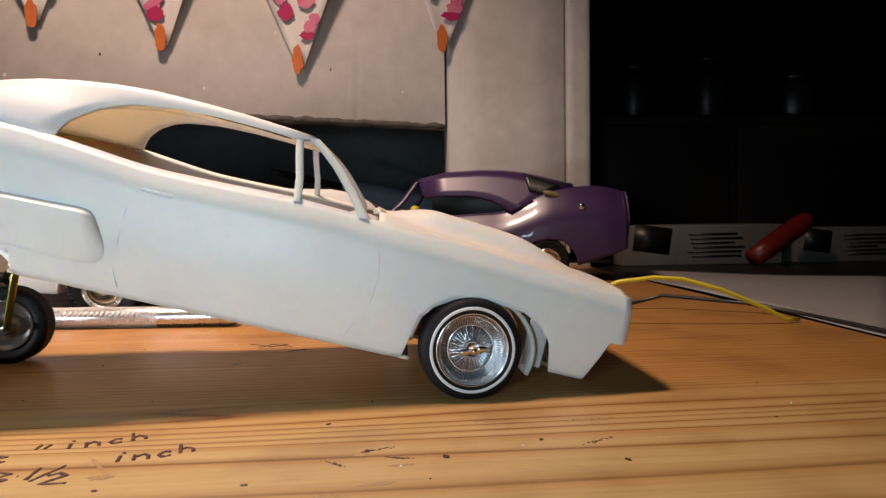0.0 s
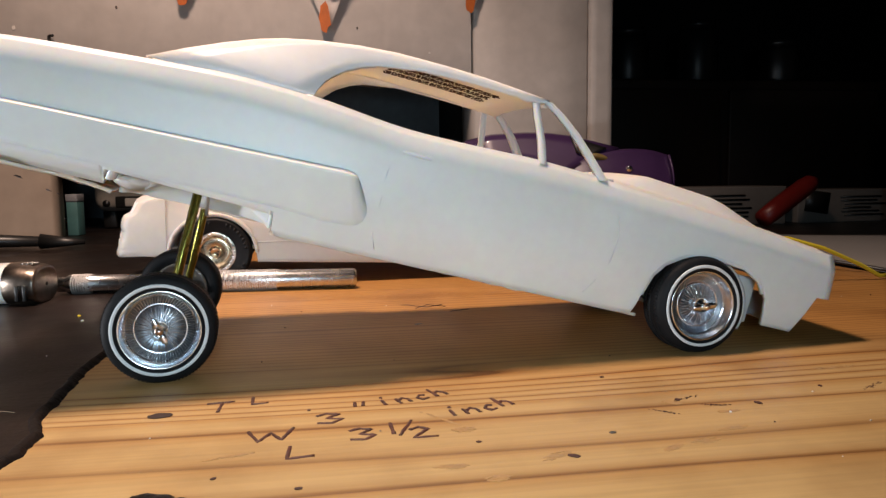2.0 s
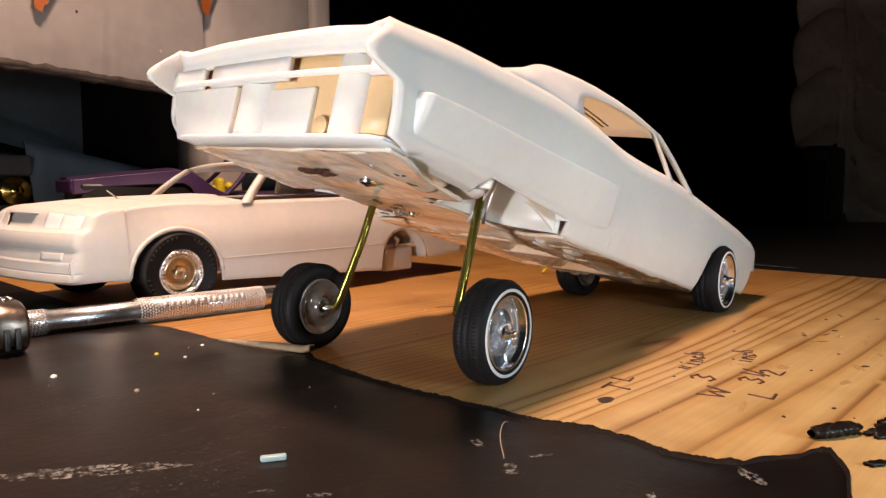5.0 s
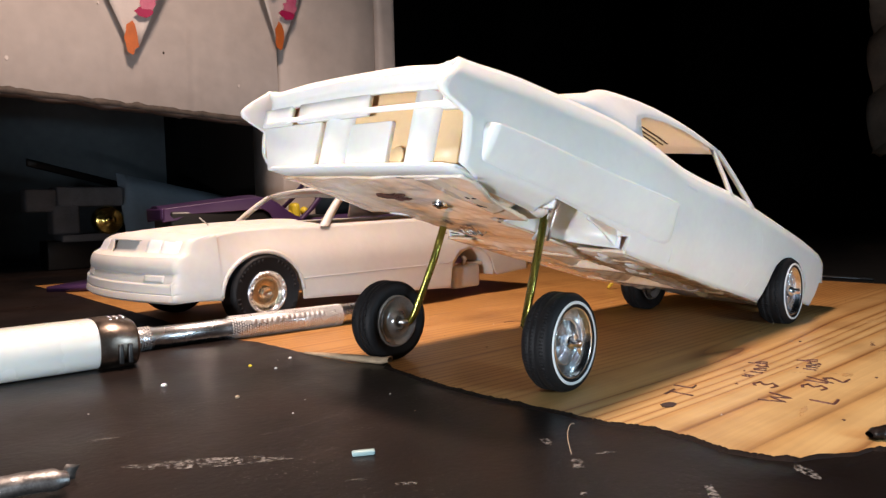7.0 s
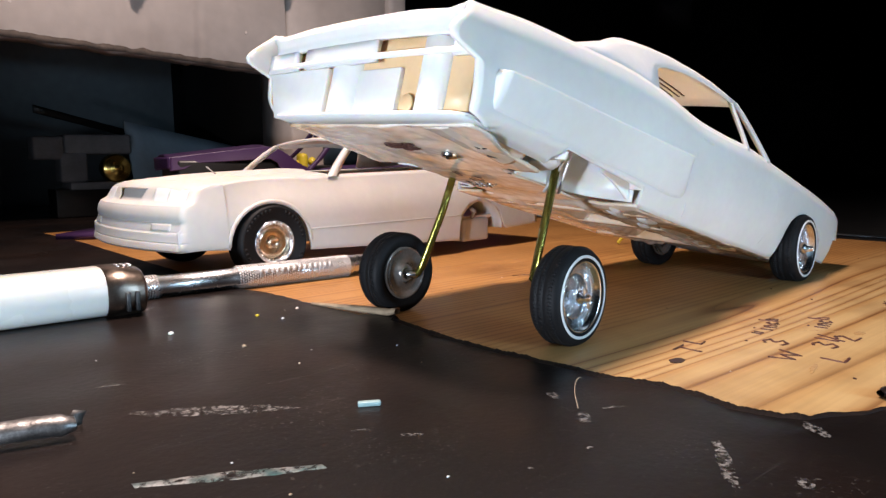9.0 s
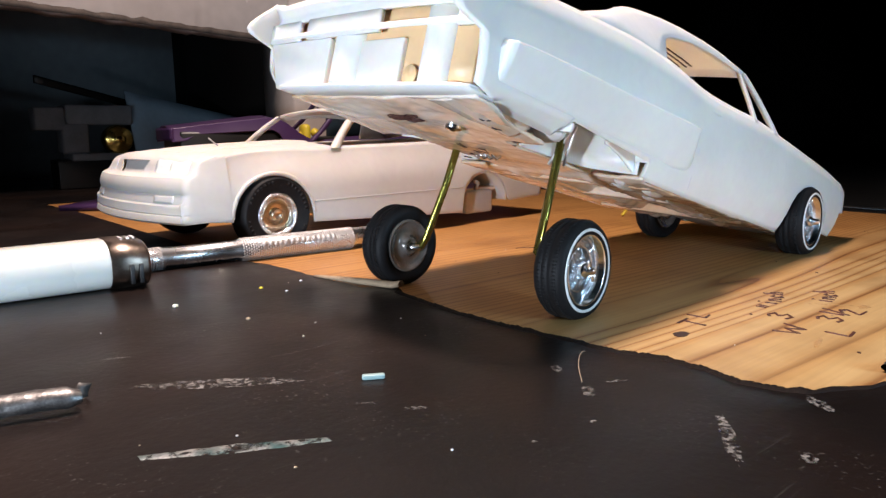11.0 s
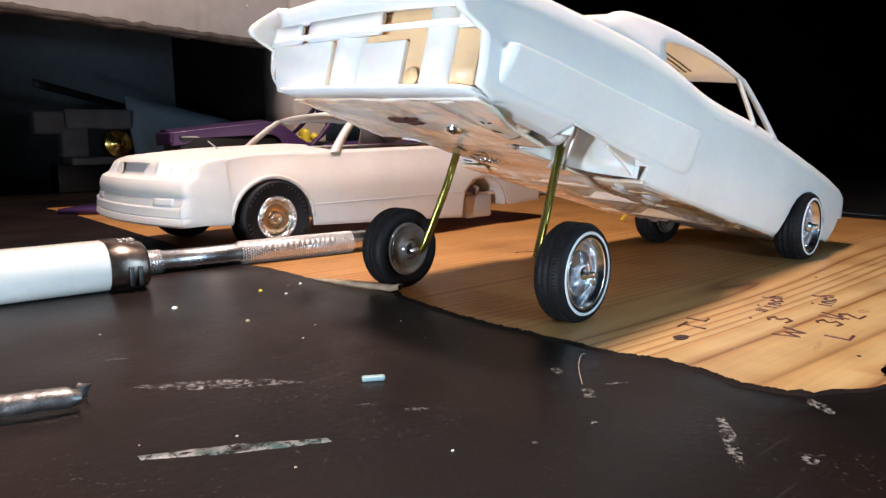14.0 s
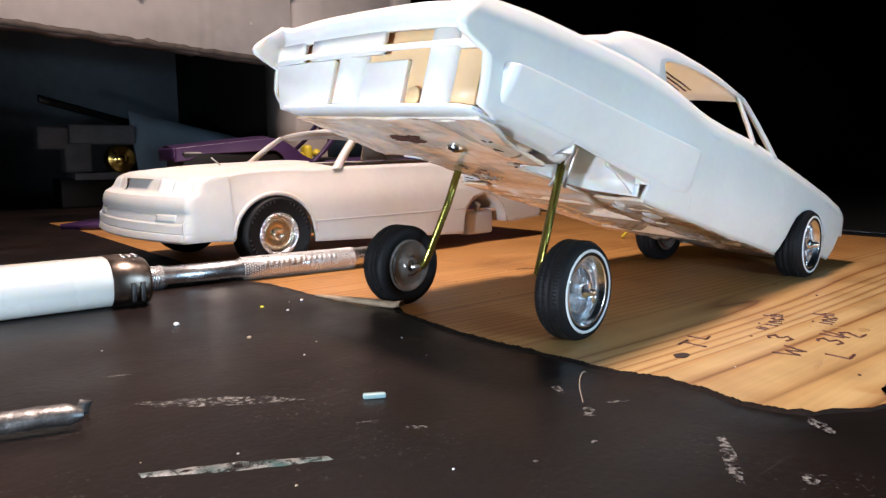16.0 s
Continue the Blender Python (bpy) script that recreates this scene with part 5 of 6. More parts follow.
def purple_car():
    low = [(-0.160, 0.020), (-0.150, 0.016), (-0.130, 0.0100), (-0.1285, 0.018), (-0.122, 0.0245), (-0.112, 0.026), (-0.103, 0.024), (-0.0965, 0.017), (-0.0955, 0.009), (-0.0160, 0.009), (-0.0150, 0.018), (-0.008, 0.0255), (0.0, 0.0285), (0.008, 0.0320), (0.0120, 0.0420), (0.016, 0.0446), (0.060, 0.0425), (0.066, 0.0390), (0.074, 0.0382)]
    top = [(-0.160, 0.0535), (-0.152, 0.0570), (-0.140, 0.0582), (-0.125, 0.0576), (-0.110, 0.0540), (-0.095, 0.0470), (-0.086, 0.0428), (-0.050, 0.0410), (-0.012, 0.0376), (-0.005, 0.0390), (0.0020, 0.0450), (0.0110, 0.0515), (0.016, 0.0522), (0.0424, 0.0494), (0.074, 0.0458)]
    half = [(-0.160, 0.0335), (-0.150, 0.0365), (-0.11, 0.0390), (0.0, 0.0375), (0.03, 0.0372), (0.074, 0.0350)]
    roof = [(-0.128, 0.0588), (-0.112, 0.0632), (-0.0967, 0.0668), (-0.085, 0.0684), (-0.070, 0.0690), (-0.0476, 0.0680), (-0.0300, 0.0640)]
    window = [(-0.0895, 0.0432), (-0.0880, 0.0440), (-0.083, 0.0475), (-0.076, 0.0508), (-0.066, 0.0532), (-0.050, 0.0538), (-0.0354, 0.0530)]
    pillar = [(-0.0300, 0.0630), (-0.0219, 0.0510), (-0.0150, 0.0440), (-0.0076, 0.0382)]
    car, m, sh = shell_car("model_car", "dark purple painted model coupe with yellow seats", (0.099, 0.327, 0.0), 168, top, low, half, [(-0.160, 0.012), (-0.12, 0.009), (0.0, 0.005), (0.074, 0.003)], roof, window, 0.047, pillar, PURPLE, (-0.160, -0.122, 0.012, 0.074))
    rows = [[(-0.1600 - 0.0030 * math.sin(a) * (1 - 0.6 * q * q), (0.0250 + 0.0075 * math.sin(a)) * q, 0.0545 - 0.0345 * a / math.pi) for q in lin(-1, 1, 17)] for a in lin(0, math.pi, 12)]
    part("tail_panel", grid(rows, m), PURPLE, car, thick=0.001)
    part("nose_panel", grid([[(0.074 + 0.003 * (1 - q * q), 0.0330 * q, w) for q in lin(-1, 1, 15)] for w in lin(0.0462, 0.0392, 6)], m), PURPLE, car, thick=0.001)
    # Solid black box in place of the darkness below the hood.
    part("engine_bay", box(0.010, 0.0700, -0.0330, 0.0330, 0.014, 0.0445, m, bevel=0.002), JET, car, "black box filling the opening below the hood")
    # Window and trim patches on the near side, placed to fit the camera's view.
    c = [Vector(p) for p in ((0.0904, -0.0425, 0.0672), (0.1118, -0.0518, 0.0592), (0.0990, -0.0518, 0.0540), (0.0923, -0.0492, 0.0563))]
    rows = [[c[0].lerp(c[1], a).lerp(c[3].lerp(c[2], a), b) + Vector((-0.0002, -0.0012 * math.sin(b * 3.1), 0)) for a in lin(0, 1, 8)] for b in lin(0, 1, 6)]
    part("rear_window", grid(rows), JET, car, "black patch set where the rear window shows to the camera", thick=0.0006)
    rows = [[(0.1065 + r * 0.0062 * math.cos(a), -0.0535 - 0.0022 * math.sqrt(1 - r * r), 0.0532 - 0.0016 * r * math.cos(a) + r * 0.0022 * math.sin(a)) for a in lin(0, 2 * math.pi, 17)[:-1]] for r in (1.0, 0.85, 0.5, 0.05)]
    part("window_trim", grid(rows, None, True), OLIVE, car, "dull yellow trim by the rear window")
    # Black partition added in place of the cabin's own shade.
    part("cabin_lining", box(-0.100, -0.034, -0.0135, -0.0120, 0.0400, 0.0625, m, bevel=0.0005), JET, car, "black partition added so the windows look dark")
    part("cabin", box(-0.085, -0.030, -0.031, 0.031, 0.014, 0.0400, m, bevel=0.002), JET, car, "dark cabin tub")
    for s in (-1, 1):
        p = m @ Vector((-0.112, s * 0.0335, 0.0130))
        wheel(car, p, 0.0130, 0.010, -1 if p.y < 0 else 1, "street", steer=-12)
        p = m @ Vector((0.0, s * 0.0335, 0.0130))
        wheel(car, p, 0.0130, 0.010, -1 if p.y < 0 else 1, "street", steer=-12)
    for y, h in ((0.012, 0.0400), (-0.020, 0.0445)):
        cushion = box(-0.022, -0.004, y - 0.007, y + 0.007, 0.022, 0.029, m, bevel=0.003)
        back = box(-0.024, -0.018, y - 0.006, y + 0.006, 0.026, h - 0.003 if y > 0 else h + 0.004, m, bevel=0.0025)
        head = lathe([(0.0001, -0.0030), (0.0018, -0.0024), (0.0030, 0.0), (0.0018, 0.0024), (0.0001, 0.0030)], 18, m @ pose(-0.0175, y, h + (0.0026 if y > 0 else -0.004)))
        part("seat", join(cushion, back, head), YELLOW, car, "bright yellow seat")
    part("floor_pan", box(-0.150, 0.042, -0.031, 0.031, 0.011, 0.014, m, bevel=0.0005), JET, car)
    part("filler_cap", lathe([(0.0001, -0.0012), (0.0016, -0.0010), (0.0022, 0.0), (0.0022, 0.001)], 16, pose(0.1223, -0.0618, 0.0455, 10, 0, -12)), CHROME, car, "small chrome filler cap")
    return car


purple_car()


# ---- small things on the bench ----
def knife_handle():
    """A hobby knife handle: chuck, smooth shaft, knurled grip with stamped letters, plain end."""
    knife = thing("knife_handle", "round aluminium hobby knife handle with a knurled grip", "knife", (0.0, 0.124, 0.0041))
    a, b = Vector((-0.064, 0.0045, 0)), Vector((0.0456, -0.0035, -0.0002))
    d = (b - a).normalized()
    m = Matrix.Translation(a) @ d.to_track_quat("Y", "Z").to_matrix().to_4x4()
    n = (b - a).length
    r = 0.0039
    part("shaft", lathe([(0.0001, 0.0), (r * 0.7, 0.0), (r * 0.7, 0.003), (r * 0.92, 0.004), (r * 0.92, 0.0125), (r * 0.86, 0.013), (r * 0.86, 0.0365), (r, 0.037), (r, 0.0805), (r * 0.95, 0.081), (r * 0.93, n - 0.0012), (r * 0.80, n - 0.0003), (r * 0.55, n), (0.0001, n - 0.0004)], 40, m), ALU, knife)
    for s0, s1, rr in ((0.0052, 0.0120, 0.93), (0.0375, 0.0800, 1.0)):
        bits = []
        rows_n = int((s1 - s0) / 0.00085)
        for i in range(rows_n):
            y = s0 + (i + 0.5) * (s1 - s0) / rows_n
            for k in range(26):
                ang = 2 * math.pi * (k + 0.5 * (i % 2)) / 26
                if 0.05 < (y - 0.0375) < 0.0425 and 0.6 < ang < 1.2 and 0.043 < y < 0.073:
                    continue
                c = Vector((math.cos(ang), 0, math.sin(ang)))
                t = Vector((-math.sin(ang), 0, math.cos(ang)))
                p = c * r * rr + Vector((0, y, 0))
                bm_pts = [p + t * 0.00046, p + Vector((0, 0.00042, 0)), p - t * 0.00046, p - Vector((0, 0.00042, 0)), p + c * 0.00019]
                bits.append(bm_pts)
        bm = bmesh.new()
        for q in bits:
            v = [bm.verts.new(m @ w) for w in q]
            for i in range(4):
                bm.faces.new((v[i], v[(i + 1) % 4], v[4]))
        tagged(part("knurling", bm, KNURL, knife, "diamond-knurled grip", smooth=False), kind="stuff")
    bars = []
    rng = random.Random(2)
    y = 0.0445
    while y < 0.071:
        ln = 0.0011 + 0.0006 * rng.random()
        bars.append(box(-0.0010, 0.0010, y, y + ln, r * 1.0, r * 1.042, m @ pose(0, 0, 0, 0, 62, 0)))
        y += ln + 0.0006
    part("stamped_letters", join(*bars), KNURL, knife, "stamped lettering")
    return knife


knife_handle()


def lighter():
    """A disposable lighter on its side: oval body, metal guard with two slots."""
    li = thing("lighter", "ivory plastic cigarette lighter lying with its dark metal guard", "lighter", (-0.0697, 0.1132, 0.0))
    m = pose(0, 0, 0.0073, 0, 0, -2)

    def oval(x, ry, rz, k=1.0, n=36, dz=0.0):
        return [(x, ry * k * math.cos(a) * abs(math.cos(a)) ** -0.25 if abs(math.cos(a)) > 1e-3 else 0.0, dz + rz * k * math.sin(a) * (abs(math.sin(a)) ** -0.2 if abs(math.sin(a)) > 1e-3 else 1)) for a in (2 * math.pi * i / n for i in range(n))]

    part("fuel_body", grid([oval(-0.064, 0.0094, 0.0066, 0.9), oval(-0.063, 0.0096, 0.0068), oval(-0.003, 0.0097, 0.0069), oval(-0.0018, 0.0098, 0.0070, 0.985)], m, True), IVORY, li)
    part("metal_guard", grid([oval(-0.0030, 0.0100, 0.0069), oval(-0.0028, 0.0101, 0.0072), oval(0.0020, 0.0101, 0.0072, dz=-0.0001), oval(0.0064, 0.0102, 0.0066, dz=-0.0005), oval(0.0070, 0.0100, 0.0064, dz=-0.0005), oval(0.0073, 0.0094, 0.0058, dz=-0.0005), oval(0.00735, 0.0090, 0.0054, dz=-0.0005), oval(0.0074, 0.001, 0.0006, dz=-0.0005)], m, True), GUN, li, "dark nickel guard with slots")
    for k in range(2):
        part("guard_slot", box(0.0014 + 0.0024 * k, 0.0026 + 0.0024 * k, -0.0110, -0.0096, -0.0050, 0.0004, m, bevel=0.0003), JET, li)
    bars = [box(0.0010 + 0.0016 * (k % 3), 0.0020 + 0.0016 * (k % 3), -0.004 + 0.0018 * (k // 3), -0.0028 + 0.0018 * (k // 3), 0.0066, 0.00712, m) for k in range(9)]
    part("stamped_mark", join(*bars), ALU, li, "tiny stamped marks")
    return li


lighter()


# handwriting on the board
STROKES = {
    "T": [[(0, 0.95), (1, 1)], [(0.55, 1), (0.42, 0)]],
    "L": [[(0.2, 1), (0.1, 0.05), (0.8, 0.1)]],
    "W": [[(0, 1), (0.2, 0), (0.5, 0.7), (0.7, 0), (1, 1)]],
    "3": [[(0.05, 0.85), (0.4, 1), (0.75, 0.82), (0.35, 0.52), (0.8, 0.3), (0.45, 0), (0, 0.12)]],
    '"': [[(0.2, 1), (0.15, 0.45)], [(0.7, 1), (0.6, 0.45)]],
    "i": [[(0.4, 0.62), (0.35, 0)], [(0.45, 0.88), (0.5, 0.94)]],
    "n": [[(0.05, 0.6), (0.05, 0)], [(0.05, 0.35), (0.45, 0.62), (0.75, 0.4), (0.75, 0)]],
    "c": [[(0.75, 0.5), (0.4, 0.62), (0.05, 0.3), (0.3, 0), (0.75, 0.1)]],
    "h": [[(0.1, 1), (0.05, 0)], [(0.05, 0.35), (0.45, 0.55), (0.75, 0.35), (0.75, 0)]],
    "1": [[(0.5, 1), (0.4, 0)]],
    "/": [[(0.8, 1), (0.1, -0.1)]],
    "2": [[(0.05, 0.8), (0.4, 1), (0.7, 0.75), (0.05, 0.05), (0.9, 0.0)]],
    ".": [[(0.4, 0.1), (0.6, 0.12)]],
}


def note(signs):
    """A handwritten word: (sign, x, y of its middle, width, height, turn) each, drawn in pen strokes."""
    bits = []
    for sign, x, y, w, h, turn in signs:
        w, h = 0.92 * w, 0.82 * h
        for k, line in enumerate(STROKES[sign]):
            pts = []
            for (ax, ay), (bx, by) in zip(line, line[1:]):
                pts += [((ax + (bx - ax) * q - 0.45) * w, (ay + (by - ay) * q - 0.45) * h) for q in lin(0, 0.8, 5)]
            pts.append(((line[-1][0] - 0.45) * w, (line[-1][1] - 0.45) * h))
            pts = [(px + 0.00022 * noise.noise((px * 700, x * 900, k)), py + 0.00022 * noise.noise((py * 700, y * 900, k + 5)), -0.00017) for px, py in pts]
            radii = [0.00041 + 0.00014 * noise.noise((i * 0.7, x * 500, k)) for i in range(len(pts))]
            bits.append(tube(pts, radii, 8, pose(x, y, 0, 0, 0, turn)))
    return part("ink_note", join(*bits), MARKER, bench, "handwritten brown ink note")


note([("T", 0.0142, -0.0180, 0.0056, 0.0068, 5), ("L", 0.0213, -0.0152, 0.0045, 0.0058, 8)])
note([(".", 0.0305, -0.0215, 0.0030, 0.0040, 0), ("W", 0.0245, -0.0345, 0.0080, 0.0062, 5), ("3", 0.0345, -0.0280, 0.0062, 0.0062, 8), ('"', 0.0400, -0.0222, 0.0038, 0.0052, 5)])
note([("i", 0.0445, -0.0205, 0.0034, 0.0058, 15), ("n", 0.0482, -0.0198, 0.0034, 0.0056, 18), ("c", 0.0518, -0.0186, 0.0032, 0.0056, 18), ("h", 0.0554, -0.0168, 0.0034, 0.0058, 20)])
note([("L", 0.0298, -0.0425, 0.0062, 0.0062, 5), ("3", 0.0398, -0.0368, 0.0058, 0.0064, 5), ("1", 0.0447, -0.0352, 0.0030, 0.0064, 5), ("/", 0.0470, -0.0350, 0.0042, 0.0074, 0), ("2", 0.0495, -0.0378, 0.0050, 0.0058, 5)])
note([("i", 0.0562, -0.0285, 0.0032, 0.0058, 12), ("n", 0.0596, -0.0280, 0.0034, 0.0056, 14), ("c", 0.0632, -0.0270, 0.0032, 0.0056, 14), ("h", 0.0664, -0.0250, 0.0034, 0.0060, 16)])


def blot(parent, name, x, y, a, b, turn, material, label="", z=0.00003, t=0.00012, seed=0):
    n = 16
    out = [(a * (1 + 0.25 * noise.noise((k * 0.9, seed, 1))) * math.cos(k * 2 * math.pi / n), b * (1 + 0.35 * noise.noise((k * 1.1, seed, 7))) * math.sin(k * 2 * math.pi / n)) for k in range(n)]
    return part(name, slab(out, z, z + t, pose(x, y, 0, 0, 0, turn)), material, parent, label, smooth=False)


blot(bench, "ink_blot", 0.0044, -0.0205, 0.0022, 0.0014, 5, INK, "dark ink blot", seed=1)
for i, (x, y, r) in enumerate(((0.0577, -0.0437, 0.0006), (0.0905, -0.0135, 0.0007), (0.0985, -0.0305, 0.0009), (0.112, -0.0350, 0.0011), (0.0705, -0.0520, 0.0012), (0.030, -0.0555, 0.0007), (0.018, -0.0500, 0.0006), (0.130, -0.0280, 0.0007), (0.142, -0.040, 0.0008))):
    blot(bench, "dent", x, y, r * 0.8, r * 0.5, i * 37, PEN, "small dark dent", seed=i + 3)


def specks(x, y, a, b, turn, n, seed, size, stretch, z):
    """A patch of many fine irregular specks, denser at its middle."""
    rg, bits = random.Random(seed), []
    for _ in range(n):
        ang, d = rg.uniform(0, 2 * math.pi), rg.random() ** 0.8
        px, py = a * d * math.cos(ang), b * d * math.sin(ang)
        q = rg.uniform(0.4, 1.0) * size
        out = [(px + q * stretch * (0.6 + 0.6 * rg.random()) * math.cos(j * math.pi / 3), py + q * (0.6 + 0.6 * rg.random()) * math.sin(j * math.pi / 3)) for j in range(6)]
        bits.append(slab(out, z - 0.00008, z + 0.00002 * rg.random(), pose(x, y, 0, 0, 0, turn)))
    return join(*bits)


part("scratch", specks(0.0535, -0.0318, 0.0055, 0.0004, -55, 60, 21, 0.00018, 3.0, 0.00005), SMUDGE, bench, "pale scratch", smooth=False)
for i, (x, y, a, b, turn) in enumerate(((0.1000, -0.0300, 0.0040, 0.0006, 20), (0.1040, -0.0345, 0.0030, 0.0005, -15), (0.0930, -0.0360, 0.0028, 0.0004, -40), (0.1400, -0.0300, 0.0045, 0.0006, 30))):
    part("faded_mark", specks(x, y, a, b, turn, 34, i + 40, 0.00014, 2.4, 0.00005), PEN, bench, "faded pen mark", smooth=False)
blot(bench, "glitter", 0.0600, 0.0480, 0.0014, 0.0005, 30, FOIL, seed=50)
blot(bench, "glitter", 0.0800, -0.0440, 0.0006, 0.0004, 10, FOIL, seed=51)
for i, (x, y, a, b, turn) in enumerate(((0.0867, -0.0517, 0.0022, 0.0007, 30), (0.0930, -0.0500, 0.0026, 0.0009, 8), (0.1004, -0.0459, 0.0030, 0.0006, 5), (0.0970, -0.0318, 0.0018, 0.0008, -35), (0.1317, -0.0581, 0.0040, 0.0018, 10), (0.1040, -0.0380, 0.0026, 0.0005, 4), (0.1422, -0.0165, 0.0050, 0.0010, 6), (0.0517, -0.0523, 0.0026, 0.0008, 0), (0.0575, -0.0574, 0.0020, 0.0010, 10), (0.0680, -0.0513, 0.0030, 0.0010, 28), (0.0564, -0.0378, 0.0022, 0.0012, 10), (0.0191, -0.0421, 0.0040, 0.0005, 14), (0.1176, -0.0674, 0.0020, 0.0009, 20))):
    part("smudge", specks(x, y, a, b, turn, 90, i + 70, 0.00026, 1.8, 0.00005), SMUDGE, bench, "greyed smudge in the varnish", smooth=False)
for i, pts in enumerate(([(0.058, 0.078), (0.060, 0.074), (0.066, 0.0725), (0.071, 0.073)], [(0.062, 0.071), (0.066, 0.0735), (0.072, 0.0722)], [(0.072, 0.064), (0.078, 0.063)])):
    hair = thing("hair_scrap", "thin dark bristle lying on the pine board", "bristle", (pts[0][0], pts[0][1], 0.0002))
    part("bristle", tube([(x - pts[0][0], y - pts[0][1], 0.0001 + 0.0006 * (k % 2)) for k, (x, y) in enumerate(pts)], 0.00012, 5), INK, hair)

# scuffs and crumbs on the black sheet
scuffs = [(-0.0811, 0.0167, 0.012, 0.0017, -36), (-0.0366, -0.0522, 0.0068, 0.0008, 37), (-0.0353, -0.0625, 0.0015, 0.0008, 30), (-0.0374, -0.0286, 0.0022, 0.0009, 40), (-0.0326, -0.0179, 0.0018, 0.0007, 60), (-0.0300, -0.0290, 0.0016, 0.0004, -30), (-0.0624, -0.0150, 0.0015, 0.0005, -40), (-0.0673, -0.0083, 0.0016, 0.0005, -30), (-0.0900, 0.0432, 0.0026, 0.0004, -20), (-0.0463, -0.0366, 0.0005, 0.0004, 0), (-0.0577, -0.0353, 0.0004, 0.0003, 0), (-0.0596, 0.0507, 0.0012, 0.0003, 30), (-0.0446, 0.0533, 0.0006, 0.0003, 70), (-0.0155, -0.0560, 0.0010, 0.0026, -35)]
for i, (x, y, a, b, turn) in enumerate(scuffs):
    # each scuff is a thin ragged film of rubbed-off plastic
    lift = 0.00066 if x > -0.036 else 0.00054
    rows = []
    for r in (1.0, 0.8, 0.55, 0.3, 0.02):
        ring = []
        for k in range(40):
            q = k * math.pi / 20
            e = r * (1 + 0.35 * noise.noise((3 * math.cos(q), 3 * math.sin(q), i)))
            ring.append((1.15 * a * e * math.cos(q), 1.3 * b * e * math.sin(q), lift + 0.00003 * (1 - r)))
        rows.append(ring)
    part("scuff", grid(rows, pose(x, y, 0, 0, 0, turn), True), SCUFF, sheet, "pale rubbed scuff")
for i, (cx, cy, r, a0, a1) in enumerate(((-0.060, 0.075, 0.052, 262, 300),)):
    part("scratch", tube([(cx + r * math.cos(math.radians(a)), cy + r * math.sin(math.radians(a)), 0.00044) for a in lin(a0, a1, 30)], 0.00007, 4), SCRATCH, sheet, "faint curved scratch")
fib = thing("fibre", "curled white fibre on the black sheet", "fibre", (-0.0280, -0.0150, 0.0006))
part("thread", tube([(0.0065 - 0.0134 * q + 0.0010 * math.sin(q * 6), -0.0006 - 0.0089 * q + 0.0012 * math.sin(q * 5), 0.0002 + 0.0010 * math.sin(q * 3.1)) for q in lin(0, 1, 26)], 0.00008, 6), FLAKE, fib)
rows = [[(-0.0894 + 0.0125 * a * math.cos(-0.5), -0.0095 + 0.0125 * a * math.sin(-0.5) + (0.0017 + 0.0006 * noise.noise((a * 6, b, 0))) * b * (1 - 0.5 * abs(a)), 0.00047 + 0.00012 * (1 - b * b) * (1 + 0.6 * noise.noise((a * 14, 3, 0)))) for b in lin(-1, 1, 6)] for a in lin(-1, 1, 40)]
part("smear", grid(rows), SMEAR, sheet, "silvery dried smear")
rng = random.Random(8)
crumbs = [(-0.0667, 0.0757, 0.0008, WHITE), (-0.0586, 0.0518, 0.0006, FLAKE), (-0.0415, 0.0800, 0.0006, YELLOW), (-0.0285, 0.0812, 0.0005, WHITE), (-0.100, 0.160, 0.0010, WHITE), (-0.094, 0.166, 0.0009, WHITE), (-0.038, 0.072, 0.0005, WHITE)]
crumbs += [(-0.16 + 0.14 * rng.random(), -0.06 + 0.26 * rng.random(), 0.00010 + 0.00016 * rng.random(), rng.choice((WHITE, FLAKE, GREY))) for _ in range(34)]
crumbs += [(0.0 + 0.24 * rng.random(), -0.07 + 0.2 * rng.random(), 0.00012 + 0.00014 * rng.random(), rng.choice((WHITE, FLAKE, INK))) for _ in range(40)]
for x, y, r, material in crumbs:
    bm = bmesh.new()
    bmesh.ops.create_icosphere(bm, subdivisions=1, radius=r)
    for v in bm.verts:
        v.co *= 1 + 0.35 * noise.noise(v.co * 4000 + Vector((x * 900, y * 900, 0)))
        v.co.z *= 0.6
    bm.transform(Matrix.Translation((x, y, r * 0.5 + (0.0005 if x < edge_x(y) else 0))))
    tagged(part("plastic_crumb", bm, material), "tiny crumb of white sanded plastic on the bench", "crumb", "crumbs on the bench")
chip = part("plastic_chip", box(-0.0020, 0.0020, -0.00065, 0.00065, 0.0, 0.0009, pose(-0.0598, 0.0002, 0.0005, 0, 0, -30), bevel=0.0003), TEAL)
tagged(chip, "short pale teal plastic offcut on black vinyl", "offcut")
bit = thing("metal_strip", "curved dull silver metal strip on the black sheet", "metal strip", (-0.112, 0.028, 0.0006))
rows = []
for a in lin(0, 1, 30):
    x, y, z = -0.012 + 0.0225 * a, -0.0015 - 0.0062 * a, 0.0010 + 0.0012 * math.sin(a * 2.2)
    r = 0.0021 * (1 - 0.35 * step(a, 0.93, 1.0) - 0.2 * step(1 - a, 0.9, 1.0))
    rows.append([(x, y + (r + 0.0003 * noise.noise((a * 9, k, 2))) * math.cos(k * math.pi / 7), z + (0.8 * r + 0.0003 * noise.noise((a * 14, k, 7))) * math.sin(k * math.pi / 7)) for k in range(14)])
part("strip", grid(rows, None, True), FOIL, bit)
